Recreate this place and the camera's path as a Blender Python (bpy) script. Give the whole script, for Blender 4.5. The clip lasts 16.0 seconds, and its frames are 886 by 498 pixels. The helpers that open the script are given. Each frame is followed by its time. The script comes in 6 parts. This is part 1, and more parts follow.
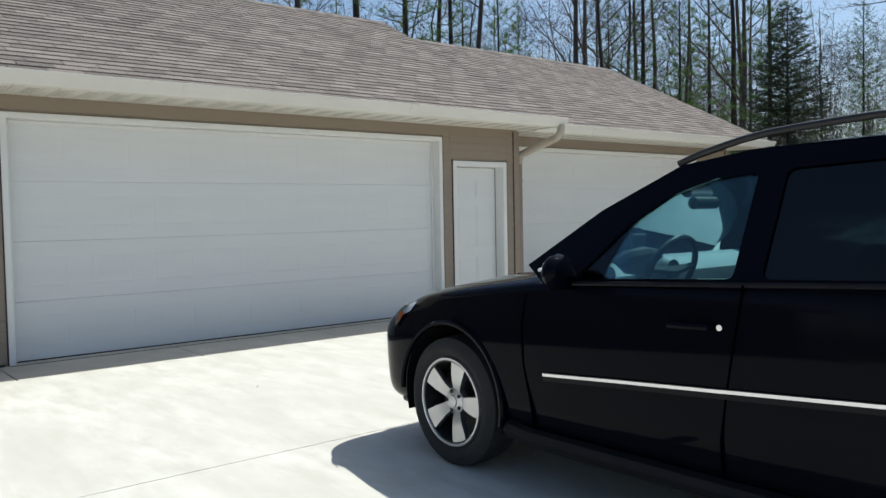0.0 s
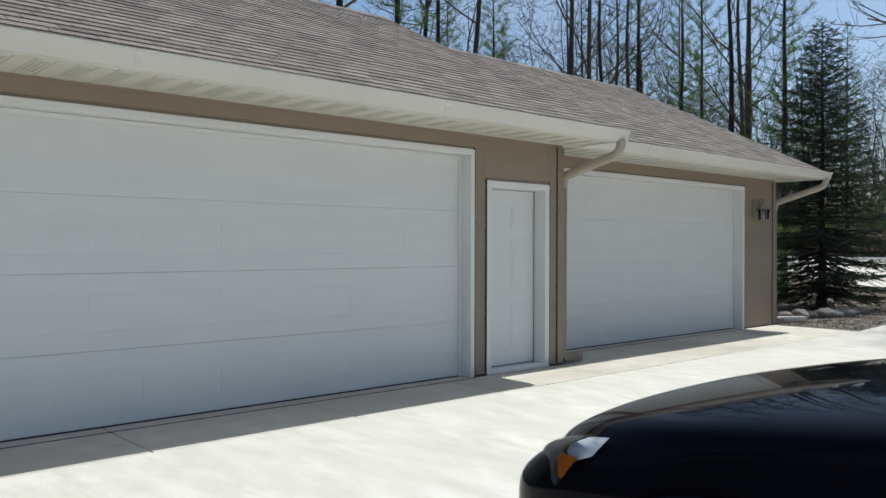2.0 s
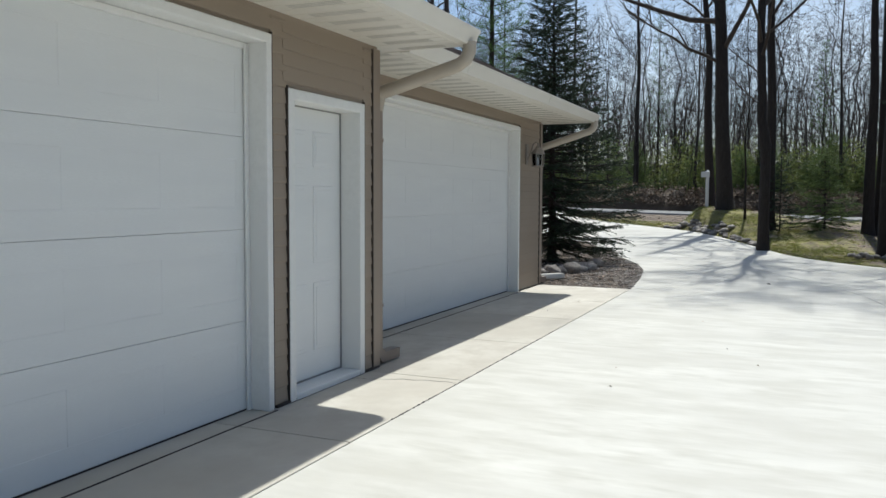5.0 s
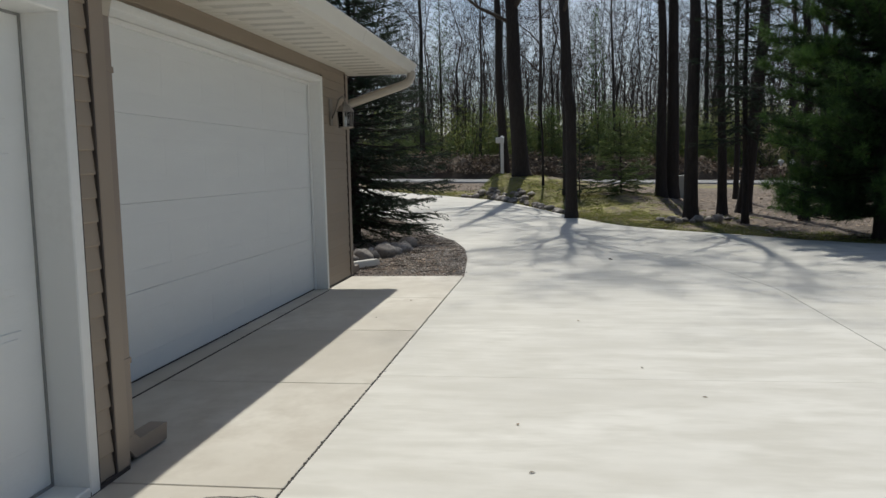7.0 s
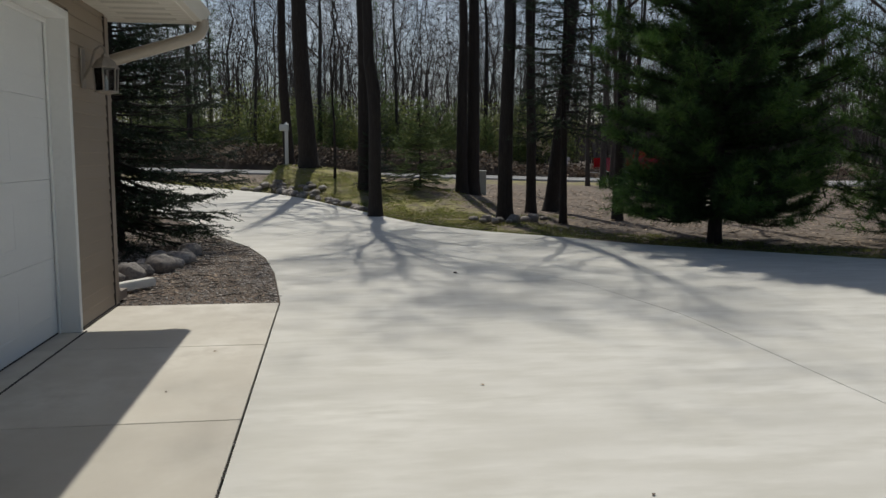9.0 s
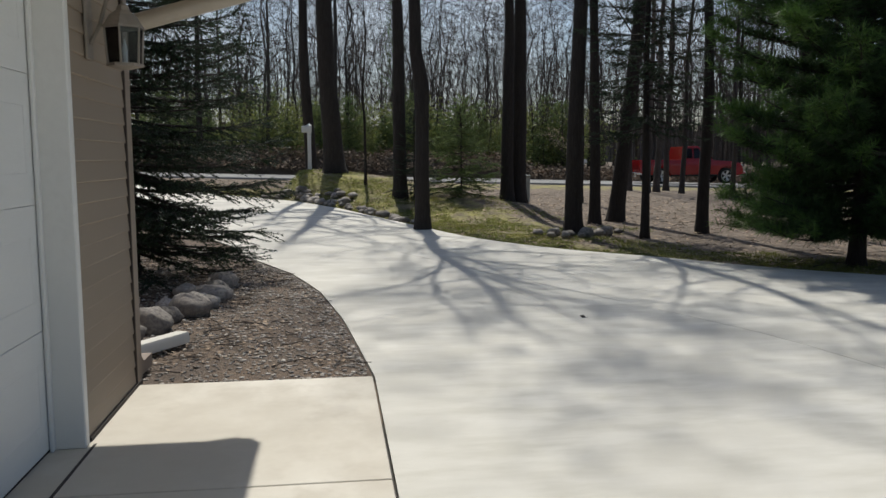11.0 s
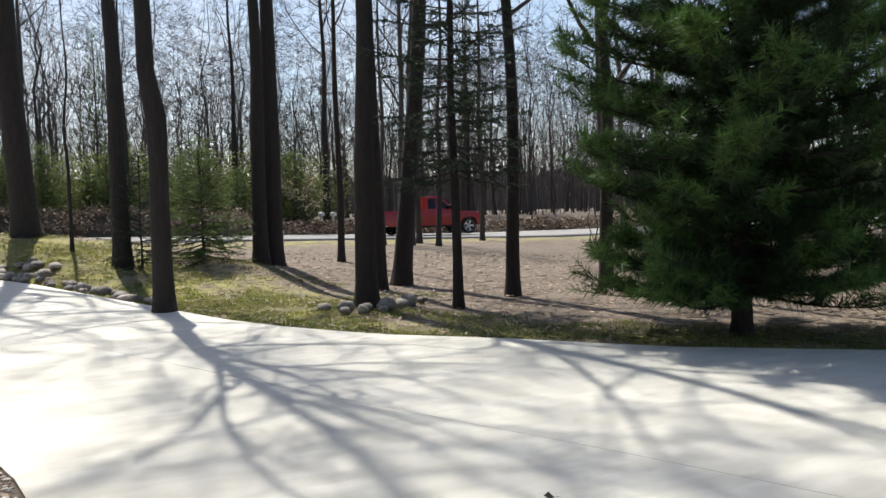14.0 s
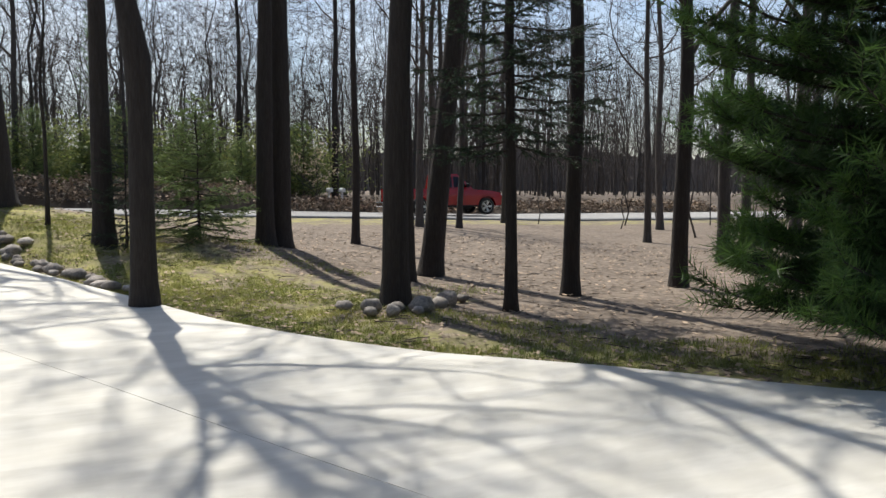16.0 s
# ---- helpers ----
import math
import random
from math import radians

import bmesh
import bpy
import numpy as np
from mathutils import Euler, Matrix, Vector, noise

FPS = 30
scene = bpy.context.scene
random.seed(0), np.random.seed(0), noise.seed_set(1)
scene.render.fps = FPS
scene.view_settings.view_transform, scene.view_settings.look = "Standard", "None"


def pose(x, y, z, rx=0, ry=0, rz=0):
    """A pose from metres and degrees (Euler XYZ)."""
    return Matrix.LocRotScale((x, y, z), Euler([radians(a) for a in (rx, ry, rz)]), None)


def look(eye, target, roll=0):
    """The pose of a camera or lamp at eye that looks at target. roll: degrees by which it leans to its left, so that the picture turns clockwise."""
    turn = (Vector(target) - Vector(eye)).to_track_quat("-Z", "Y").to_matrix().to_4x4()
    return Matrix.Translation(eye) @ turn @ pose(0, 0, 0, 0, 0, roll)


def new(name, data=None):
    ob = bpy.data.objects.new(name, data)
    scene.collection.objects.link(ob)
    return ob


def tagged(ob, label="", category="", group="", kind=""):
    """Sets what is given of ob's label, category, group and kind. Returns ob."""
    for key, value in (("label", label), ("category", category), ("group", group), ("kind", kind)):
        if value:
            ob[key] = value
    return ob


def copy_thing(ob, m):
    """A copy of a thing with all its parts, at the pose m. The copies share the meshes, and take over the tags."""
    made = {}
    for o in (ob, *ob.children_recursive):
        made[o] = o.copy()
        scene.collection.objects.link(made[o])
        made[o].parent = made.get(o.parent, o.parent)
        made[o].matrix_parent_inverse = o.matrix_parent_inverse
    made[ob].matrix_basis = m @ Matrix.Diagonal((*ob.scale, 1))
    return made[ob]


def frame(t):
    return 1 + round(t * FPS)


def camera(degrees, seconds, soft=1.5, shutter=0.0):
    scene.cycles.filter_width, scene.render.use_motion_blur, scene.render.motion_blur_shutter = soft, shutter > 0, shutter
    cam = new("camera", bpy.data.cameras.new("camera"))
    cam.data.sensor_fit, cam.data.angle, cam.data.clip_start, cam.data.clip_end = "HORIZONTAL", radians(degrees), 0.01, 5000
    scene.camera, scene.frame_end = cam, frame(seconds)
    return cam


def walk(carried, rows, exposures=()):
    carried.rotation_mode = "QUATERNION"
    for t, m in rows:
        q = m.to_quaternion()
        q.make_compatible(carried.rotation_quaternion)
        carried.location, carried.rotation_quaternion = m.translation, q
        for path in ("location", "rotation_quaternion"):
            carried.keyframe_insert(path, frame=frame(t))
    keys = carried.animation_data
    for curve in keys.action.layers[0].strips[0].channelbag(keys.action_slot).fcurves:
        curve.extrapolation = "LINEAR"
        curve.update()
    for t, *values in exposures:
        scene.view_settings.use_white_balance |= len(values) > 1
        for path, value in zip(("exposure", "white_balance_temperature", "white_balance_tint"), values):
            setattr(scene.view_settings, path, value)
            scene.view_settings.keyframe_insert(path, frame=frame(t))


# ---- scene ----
cam = camera(57.5, 16.0)
METRES, EYE, TILT, LEAN, TURN = 20.7, 1.431, 0.0, 0.0, -39.4
ROWS = [
    (0.0, 0.0, 0.0, 0.0, -0.05, -2.54, 1.06),
    (0.5, -0.0111, 0.0319, 0.0009, 2.65, -0.56, 0.82),
    (1.0, -0.0181, 0.0626, 0.0011, 0.03, 0.65, 0.09),
    (1.5, -0.0294, 0.0935, 0.0011, 3.24, -0.91, 0.21),
    (2.0, -0.0354, 0.1259, 0.0004, -2.6, -0.19, -0.16),
    (2.5, -0.0473, 0.1563, 0.0011, -1.46, -0.42, -0.7),
    (3.0, -0.0566, 0.1848, 0.0016, -5.37, 1.34, -0.72),
    (3.5, -0.066, 0.2151, 0.0004, -6.22, 0.7, -1.09),
    (4.0, -0.0725, 0.24, 0.001, -13.85, -0.4, -1.52),
    (6.5, -0.0302, 0.3879, -0.0003, -35.77, -6.24, 1.43),
    (7.0, -0.0113, 0.4139, -0.0003, -42.52, -5.82, 1.25),
    (7.5, 0.01, 0.4387, -0.0027, -58.66, -7.69, 0.68),
    (8.0, 0.0262, 0.4677, -0.0015, -57.89, -8.36, 1.02),
    (8.5, 0.043, 0.4944, -0.0014, -58.77, -6.59, -0.15),
    (11.0, 0.1346, 0.6268, 0.0001, -58.44, -6.36, 0.1),
    (11.5, 0.1522, 0.6501, 0.0021, -64.42, -4.53, -0.81),
    (12.0, 0.1743, 0.6716, 0.0028, -62.57, -1.2, -0.66),
    (12.5, 0.1958, 0.6908, 0.0026, -72.03, -0.46, -0.99),
    (13.0, 0.2183, 0.7096, 0.0016, -79.21, -1.52, -1.02),
    (13.5, 0.2443, 0.7264, 0.0014, -77.42, -3.94, 0.44),
    (14.0, 0.2706, 0.7418, 0.0016, -78.32, -2.9, 1.36),
    (14.5, 0.2975, 0.7561, -0.0005, -80.44, -6.82, 0.81),
    (15.0, 0.3253, 0.7663, -0.0001, -85.62, -6.15, 0.28),
    (15.5, 0.3541, 0.78, 0.0014, -79.38, -3.41, 0.43),
    (16.0, 0.3795, 0.7924, 0.0005, -78.0, -4.36, -0.18),
]
walk(cam, [(t, pose(0, 0, EYE, TILT, LEAN, TURN) @ pose(METRES * x, METRES * y, METRES * z, 90 + pitch, roll, yaw)) for t, x, y, z, yaw, pitch, roll in ROWS],
     [(0.0, 0.2, 5950, 5), (1.5, 0.08, 5900, 5), (3.0, -0.02, 5850, 5), (4.0, 0.05, 5800, 5), (6.5, -0.18, 6050, 7), (8.2, -0.62, 6250, 8), (11.0, -0.22, 6250, 8), (11.5, -0.05, 6250, 8), (12.0, 0.38, 6350, 9), (13.2, 0.56, 6350, 9), (14.5, 0.48, 6350, 9), (15.5, 0.33, 6350, 9), (16.0, 0.45, 6350, 9)])


# ---- light ----
SUN_AZ, SUN_EL = 90.0, 58.7          # clockwise from +y, and above the horizon, degrees
sky_world = bpy.data.worlds.new("sky")
scene.world = sky_world
sky_world.use_nodes = True
wn = sky_world.node_tree
sky = wn.nodes.new("ShaderNodeTexSky")
sky.sky_type, sky.sun_disc = "NISHITA", False
sky.sun_elevation, sky.sun_rotation = radians(SUN_EL), radians(SUN_AZ)
sky.air_density, sky.dust_density, sky.ozone_density = 1.0, 1.4, 1.0
# thin broken cloud over the blue
cloud, cover, grey, lift, veil = (wn.nodes.new(k) for k in ("ShaderNodeTexNoise", "ShaderNodeMapRange", "ShaderNodeRGBToBW", "ShaderNodeMath", "ShaderNodeMix"))
cloud.inputs["Scale"].default_value, cloud.inputs["Detail"].default_value, cloud.inputs["Roughness"].default_value = 3.2, 8, 0.6
cover.inputs["From Min"].default_value, cover.inputs["From Max"].default_value, cover.inputs["To Max"].default_value = 0.47, 0.68, 0.38
lift.operation, lift.inputs[1].default_value = "MULTIPLY", 1.6
veil.data_type = "RGBA"
wn.links.new(cloud.outputs[0], cover.inputs["Value"])
wn.links.new(sky.outputs[0], grey.inputs[0])
wn.links.new(grey.outputs[0], lift.inputs[0])
wn.links.new(cover.outputs[0], veil.inputs[0])
wn.links.new(sky.outputs[0], veil.inputs[6])
wn.links.new(lift.outputs[0], veil.inputs[7])
wn.links.new(veil.outputs[2], wn.nodes["Background"].inputs[0])
wn.nodes["Background"].inputs[1].default_value = 0.1
sun_data = bpy.data.lights.new("sun", "SUN")
sun_data.energy, sun_data.angle, sun_data.color = 4.6, radians(0.65), (1.0, 0.94, 0.84)
sun = new("sun", sun_data)
sx = math.sin(radians(SUN_AZ)) * math.cos(radians(SUN_EL))
sy = math.cos(radians(SUN_AZ)) * math.cos(radians(SUN_EL))
sun.matrix_world = look((60 * sx, 60 * sy, 60 * math.sin(radians(SUN_EL))), (0, 0, 0))


# ---- materials ----
def material(name, colour, rough=0.7, metal=0.0, colour2=None, scale=6.0, mix=0.5, bump=0.0, bump_scale=40.0, fine=None, fine_scale=60.0,
             island=0.0, specular=0.5, coat=0.0, stretch=(1, 1, 1), detail=6.0, rough2=None):
    """A surface with variation at two scales: patches of colour2 over colour, a fine grain, and relief."""
    m = bpy.data.materials.new(name)
    m.use_nodes = True
    nt, bsdf = m.node_tree, m.node_tree.nodes["Principled BSDF"]
    link = nt.links.new
    bsdf.inputs["Roughness"].default_value, bsdf.inputs["Metallic"].default_value = rough, metal
    bsdf.inputs["Specular IOR Level"].default_value, bsdf.inputs["Coat Weight"].default_value = specular, coat
    coord = nt.nodes.new("ShaderNodeTexCoord")
    mapping = nt.nodes.new("ShaderNodeMapping")
    mapping.inputs["Scale"].default_value = stretch
    geo = nt.nodes.new("ShaderNodeNewGeometry")
    link(geo.outputs["Position"], mapping.inputs[0])

    def noise_at(s, d=6.0):
        n = nt.nodes.new("ShaderNodeTexNoise")
        n.inputs["Scale"].default_value, n.inputs["Detail"].default_value, n.inputs["Roughness"].default_value = s, d, 0.6
        link(mapping.outputs[0], n.inputs["Vector"])
        return n

    def ramp(src, lo, hi):
        r = nt.nodes.new("ShaderNodeMapRange")
        r.inputs["From Min"].default_value, r.inputs["From Max"].default_value = lo, hi
        link(src, r.inputs["Value"])
        return r.outputs[0]

    def blend(fac, a, b, kind="MIX"):
        x = nt.nodes.new("ShaderNodeMix")
        x.data_type, x.blend_type = "RGBA", kind
        for socket, value in ((x.inputs[0], fac), (x.inputs[6], a), (x.inputs[7], b)):
            if isinstance(value, (tuple, list)):
                socket.default_value = (*value[:3], 1)
            elif isinstance(value, float):
                socket.default_value = value
            else:
                link(value, socket)
        return x.outputs[2]

    out = colour
    if colour2:
        patches = ramp(noise_at(scale, detail).outputs[0], 0.5 - 0.28 * mix, 0.5 + 0.28)
        out = blend(patches, colour, colour2)
        if rough2 is not None:
            rr = nt.nodes.new("ShaderNodeMapRange")
            rr.inputs["To Min"].default_value, rr.inputs["To Max"].default_value = rough, rough2
            link(patches, rr.inputs["Value"])
            link(rr.outputs[0], bsdf.inputs["Roughness"])
    if fine:
        out = blend(ramp(noise_at(fine_scale, 3.0).outputs[0], 0.42, 0.66), out, fine)
    if island:
        hsv = nt.nodes.new("ShaderNodeHueSaturation")
        rr = nt.nodes.new("ShaderNodeMapRange")
        rr.inputs["To Min"].default_value, rr.inputs["To Max"].default_value = 1 - island, 1 + island
        add = nt.nodes.new("ShaderNodeMath")
        add.operation = "ADD"
        info = nt.nodes.new("ShaderNodeObjectInfo")
        link(geo.outputs["Random Per Island"], add.inputs[0])
        link(info.outputs["Random"], add.inputs[1])
        wrap = nt.nodes.new("ShaderNodeMath")
        wrap.operation = "FRACT"
        link(add.outputs[0], wrap.inputs[0])
        link(wrap.outputs[0], rr.inputs["Value"])
        link(rr.outputs[0], hsv.inputs["Value"])
        if isinstance(out, (tuple, list)):
            hsv.inputs["Color"].default_value = (*out[:3], 1)
        else:
            link(out, hsv.inputs["Color"])
        out = hsv.outputs[0]
    if isinstance(out, (tuple, list)):
        bsdf.inputs["Base Color"].default_value = (*out[:3], 1)
    else:
        link(out, bsdf.inputs["Base Color"])
    if bump:
        b = nt.nodes.new("ShaderNodeBump")
        b.inputs["Strength"].default_value, b.inputs["Distance"].default_value = bump, 0.02
        link(noise_at(bump_scale, 5.0).outputs[0], b.inputs["Height"])
        link(b.outputs[0], bsdf.inputs["Normal"])
    return m


def leafy(m, amount=0.35):
    """Lets some light pass through thin leaves and needles."""
    nt, bsdf = m.node_tree, m.node_tree.nodes["Principled BSDF"]
    trans, add = nt.nodes.new("ShaderNodeBsdfTranslucent"), nt.nodes.new("ShaderNodeMixShader")
    src = bsdf.inputs["Base Color"]
    if src.is_linked:
        nt.links.new(src.links[0].from_socket, trans.inputs[0])
    else:
        trans.inputs[0].default_value = src.default_value
    add.inputs[0].default_value = amount
    nt.links.new(bsdf.outputs[0], add.inputs[1])
    nt.links.new(trans.outputs[0], add.inputs[2])
    nt.links.new(add.outputs[0], nt.nodes["Material Output"].inputs[0])
    return m


CONCRETE = material("concrete", (0.50, 0.475, 0.415), 0.8, colour2=(0.70, 0.675, 0.61), scale=1.1, mix=1.0, fine=(0.53, 0.505, 0.44), fine_scale=2.8, bump=0.1, bump_scale=60, island=0.02, stretch=(1.9, 0.6, 1), detail=10.0)
APRON = material("apron_concrete", (0.43, 0.385, 0.31), 0.8, colour2=(0.66, 0.62, 0.54), scale=0.75, mix=0.9, fine=(0.50, 0.455, 0.38), fine_scale=4, bump=0.08, bump_scale=110, island=0.05, detail=9.0)
JOINT = material("joint_filler", (0.06, 0.055, 0.05), 0.95)
SIDING = material("tan_siding", (0.265, 0.215, 0.165), 0.6, colour2=(0.295, 0.24, 0.185), scale=1.5, bump=0.05, bump_scale=120, stretch=(0.2, 1, 2), island=0.03)
TRIM_TAN = material("tan_trim", (0.25, 0.20, 0.155), 0.5, colour2=(0.28, 0.225, 0.175), scale=2.0)
TRIM_DARK = material("dark_joint", (0.045, 0.035, 0.03), 0.8)
WHITE = material("white_paint", (0.76, 0.76, 0.74), 0.45, colour2=(0.70, 0.70, 0.68), scale=1.2, fine=(0.72, 0.72, 0.70), fine_scale=25)
DOORWHITE = material("garage_door_paint", (0.74, 0.75, 0.74), 0.5, colour2=(0.68, 0.69, 0.69), scale=0.9, fine=(0.71, 0.72, 0.71), fine_scale=30, bump=0.05, bump_scale=90, stretch=(1, 1, 6))
GUTTER = material("gutter_paint", (0.72, 0.69, 0.62), 0.4, colour2=(0.65, 0.62, 0.55), scale=1.0)
SHINGLE = material("asphalt_shingle", (0.185, 0.16, 0.14), 0.95, colour2=(0.245, 0.215, 0.19), scale=1.2, fine=(0.15, 0.12, 0.105), fine_scale=45, bump=0.4, bump_scale=160, island=0.28)
BARK = material("dark_bark", (0.022, 0.017, 0.015), 0.95, colour2=(0.056, 0.046, 0.040), scale=3.2, mix=0.9, bump=1.0, bump_scale=6, stretch=(7, 7, 0.9), fine=(0.028, 0.021, 0.017), fine_scale=9)
BARK_GREY = material("grey_bark", (0.05, 0.042, 0.037), 0.95, colour2=(0.105, 0.09, 0.08), scale=4, bump=0.8, bump_scale=8, stretch=(5, 5, 0.8), island=0.35)
# slightly paler copy of the grey bark, distance haze put into its colour
BARK_FAR = material("hazed_far_bark", (0.062, 0.052, 0.047), 0.95, colour2=(0.11, 0.095, 0.088), scale=0.5, island=0.45)
TWIG = material("twig", (0.055, 0.043, 0.036), 0.95, colour2=(0.095, 0.076, 0.064), scale=3)
# shaded inner and sunlit outer pine needles, the light put into two greens
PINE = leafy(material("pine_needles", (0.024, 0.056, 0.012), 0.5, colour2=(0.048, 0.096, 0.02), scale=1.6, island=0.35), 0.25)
PINE_LIT = leafy(material("lit_pine_needles", (0.07, 0.14, 0.028), 0.5, colour2=(0.12, 0.205, 0.045), scale=1.8, island=0.35), 0.4)
SPRUCE = leafy(material("spruce_needles", (0.019, 0.040, 0.017), 0.55, colour2=(0.035, 0.060, 0.024), scale=2.0, island=0.3), 0.2)
SAPLING = leafy(material("young_needles", (0.12, 0.175, 0.06), 0.6, colour2=(0.19, 0.245, 0.085), scale=2.0, island=0.3), 0.5)
BUDS = leafy(material("spring_buds", (0.17, 0.21, 0.055), 0.6, colour2=(0.27, 0.28, 0.09), scale=1.5, island=0.4), 0.4)
BEECH = leafy(material("pale_dry_leaves", (0.48, 0.38, 0.26), 0.7, colour2=(0.62, 0.52, 0.40), scale=3, island=0.3), 0.4)
LITTER = material("fallen_leaves", (0.19, 0.135, 0.09), 0.85, colour2=(0.36, 0.275, 0.195), scale=2, island=0.75)
GRASS = leafy(material("spring_grass", (0.15, 0.185, 0.04), 0.6, colour2=(0.40, 0.37, 0.11), scale=0.7, island=0.35), 0.35)
STONE = material("field_stone", (0.27, 0.235, 0.205), 0.9, colour2=(0.44, 0.40, 0.35), scale=5, fine=(0.19, 0.17, 0.155), fine_scale=30, bump=0.6, bump_scale=20, island=0.45)
PEBBLE = material("pebble", (0.34, 0.30, 0.26), 0.85, colour2=(0.50, 0.46, 0.41), scale=9, island=0.65)
GRAVEL = material("gravel_bed", (0.13, 0.105, 0.085), 0.95, colour2=(0.21, 0.145, 0.095), scale=1.6, mix=0.9, fine=(0.065, 0.05, 0.04), fine_scale=38, bump=0.9, bump_scale=60)
ASPHALT = material("road_surface", (0.28, 0.275, 0.265), 0.9, colour2=(0.34, 0.335, 0.32), scale=0.6, fine=(0.22, 0.215, 0.21), fine_scale=30, bump=0.3, bump_scale=90)


def ground_material():
    """Bare leaf-strewn earth and spring grass, parted by the mesh's own grass attribute."""
    m = material("lawn_and_earth", (0.14, 0.108, 0.08), 0.95, colour2=(0.26, 0.208, 0.158), scale=0.9, mix=0.9, fine=(0.085, 0.064, 0.047), fine_scale=9, bump=1.0, bump_scale=14)
    nt, bsdf = m.node_tree, m.node_tree.nodes["Principled BSDF"]
    old = bsdf.inputs["Base Color"].links[0].from_socket
    attr = nt.nodes.new("ShaderNodeAttribute")
    attr.attribute_name = "grass"
    n = nt.nodes.new("ShaderNodeTexNoise")
    n.inputs["Scale"].default_value, n.inputs["Detail"].default_value = 1.7, 8
    geo = nt.nodes.new("ShaderNodeNewGeometry")
    nt.links.new(geo.outputs["Position"], n.inputs["Vector"])
    grass = nt.nodes.new("ShaderNodeMix")
    grass.data_type = "RGBA"
    grass.inputs[6].default_value, grass.inputs[7].default_value = (0.13, 0.15, 0.04, 1), (0.38, 0.33, 0.11, 1)
    nt.links.new(n.outputs[0], grass.inputs[0])
    add = nt.nodes.new("ShaderNodeMath")
    add.operation = "ADD"
    nt.links.new(attr.outputs["Fac"], add.inputs[0])
    nt.links.new(n.outputs[0], add.inputs[1])
    mr = nt.nodes.new("ShaderNodeMapRange")
    mr.inputs["From Min"].default_value, mr.inputs["From Max"].default_value = 0.85, 1.15
    nt.links.new(add.outputs[0], mr.inputs["Value"])
    mix = nt.nodes.new("ShaderNodeMix")
    mix.data_type = "RGBA"
    nt.links.new(mr.outputs[0], mix.inputs[0])
    nt.links.new(old, mix.inputs[6])
    nt.links.new(grass.outputs[2], mix.inputs[7])
    nt.links.new(mix.outputs[2], bsdf.inputs["Base Color"])
    return m


GROUND = ground_material()


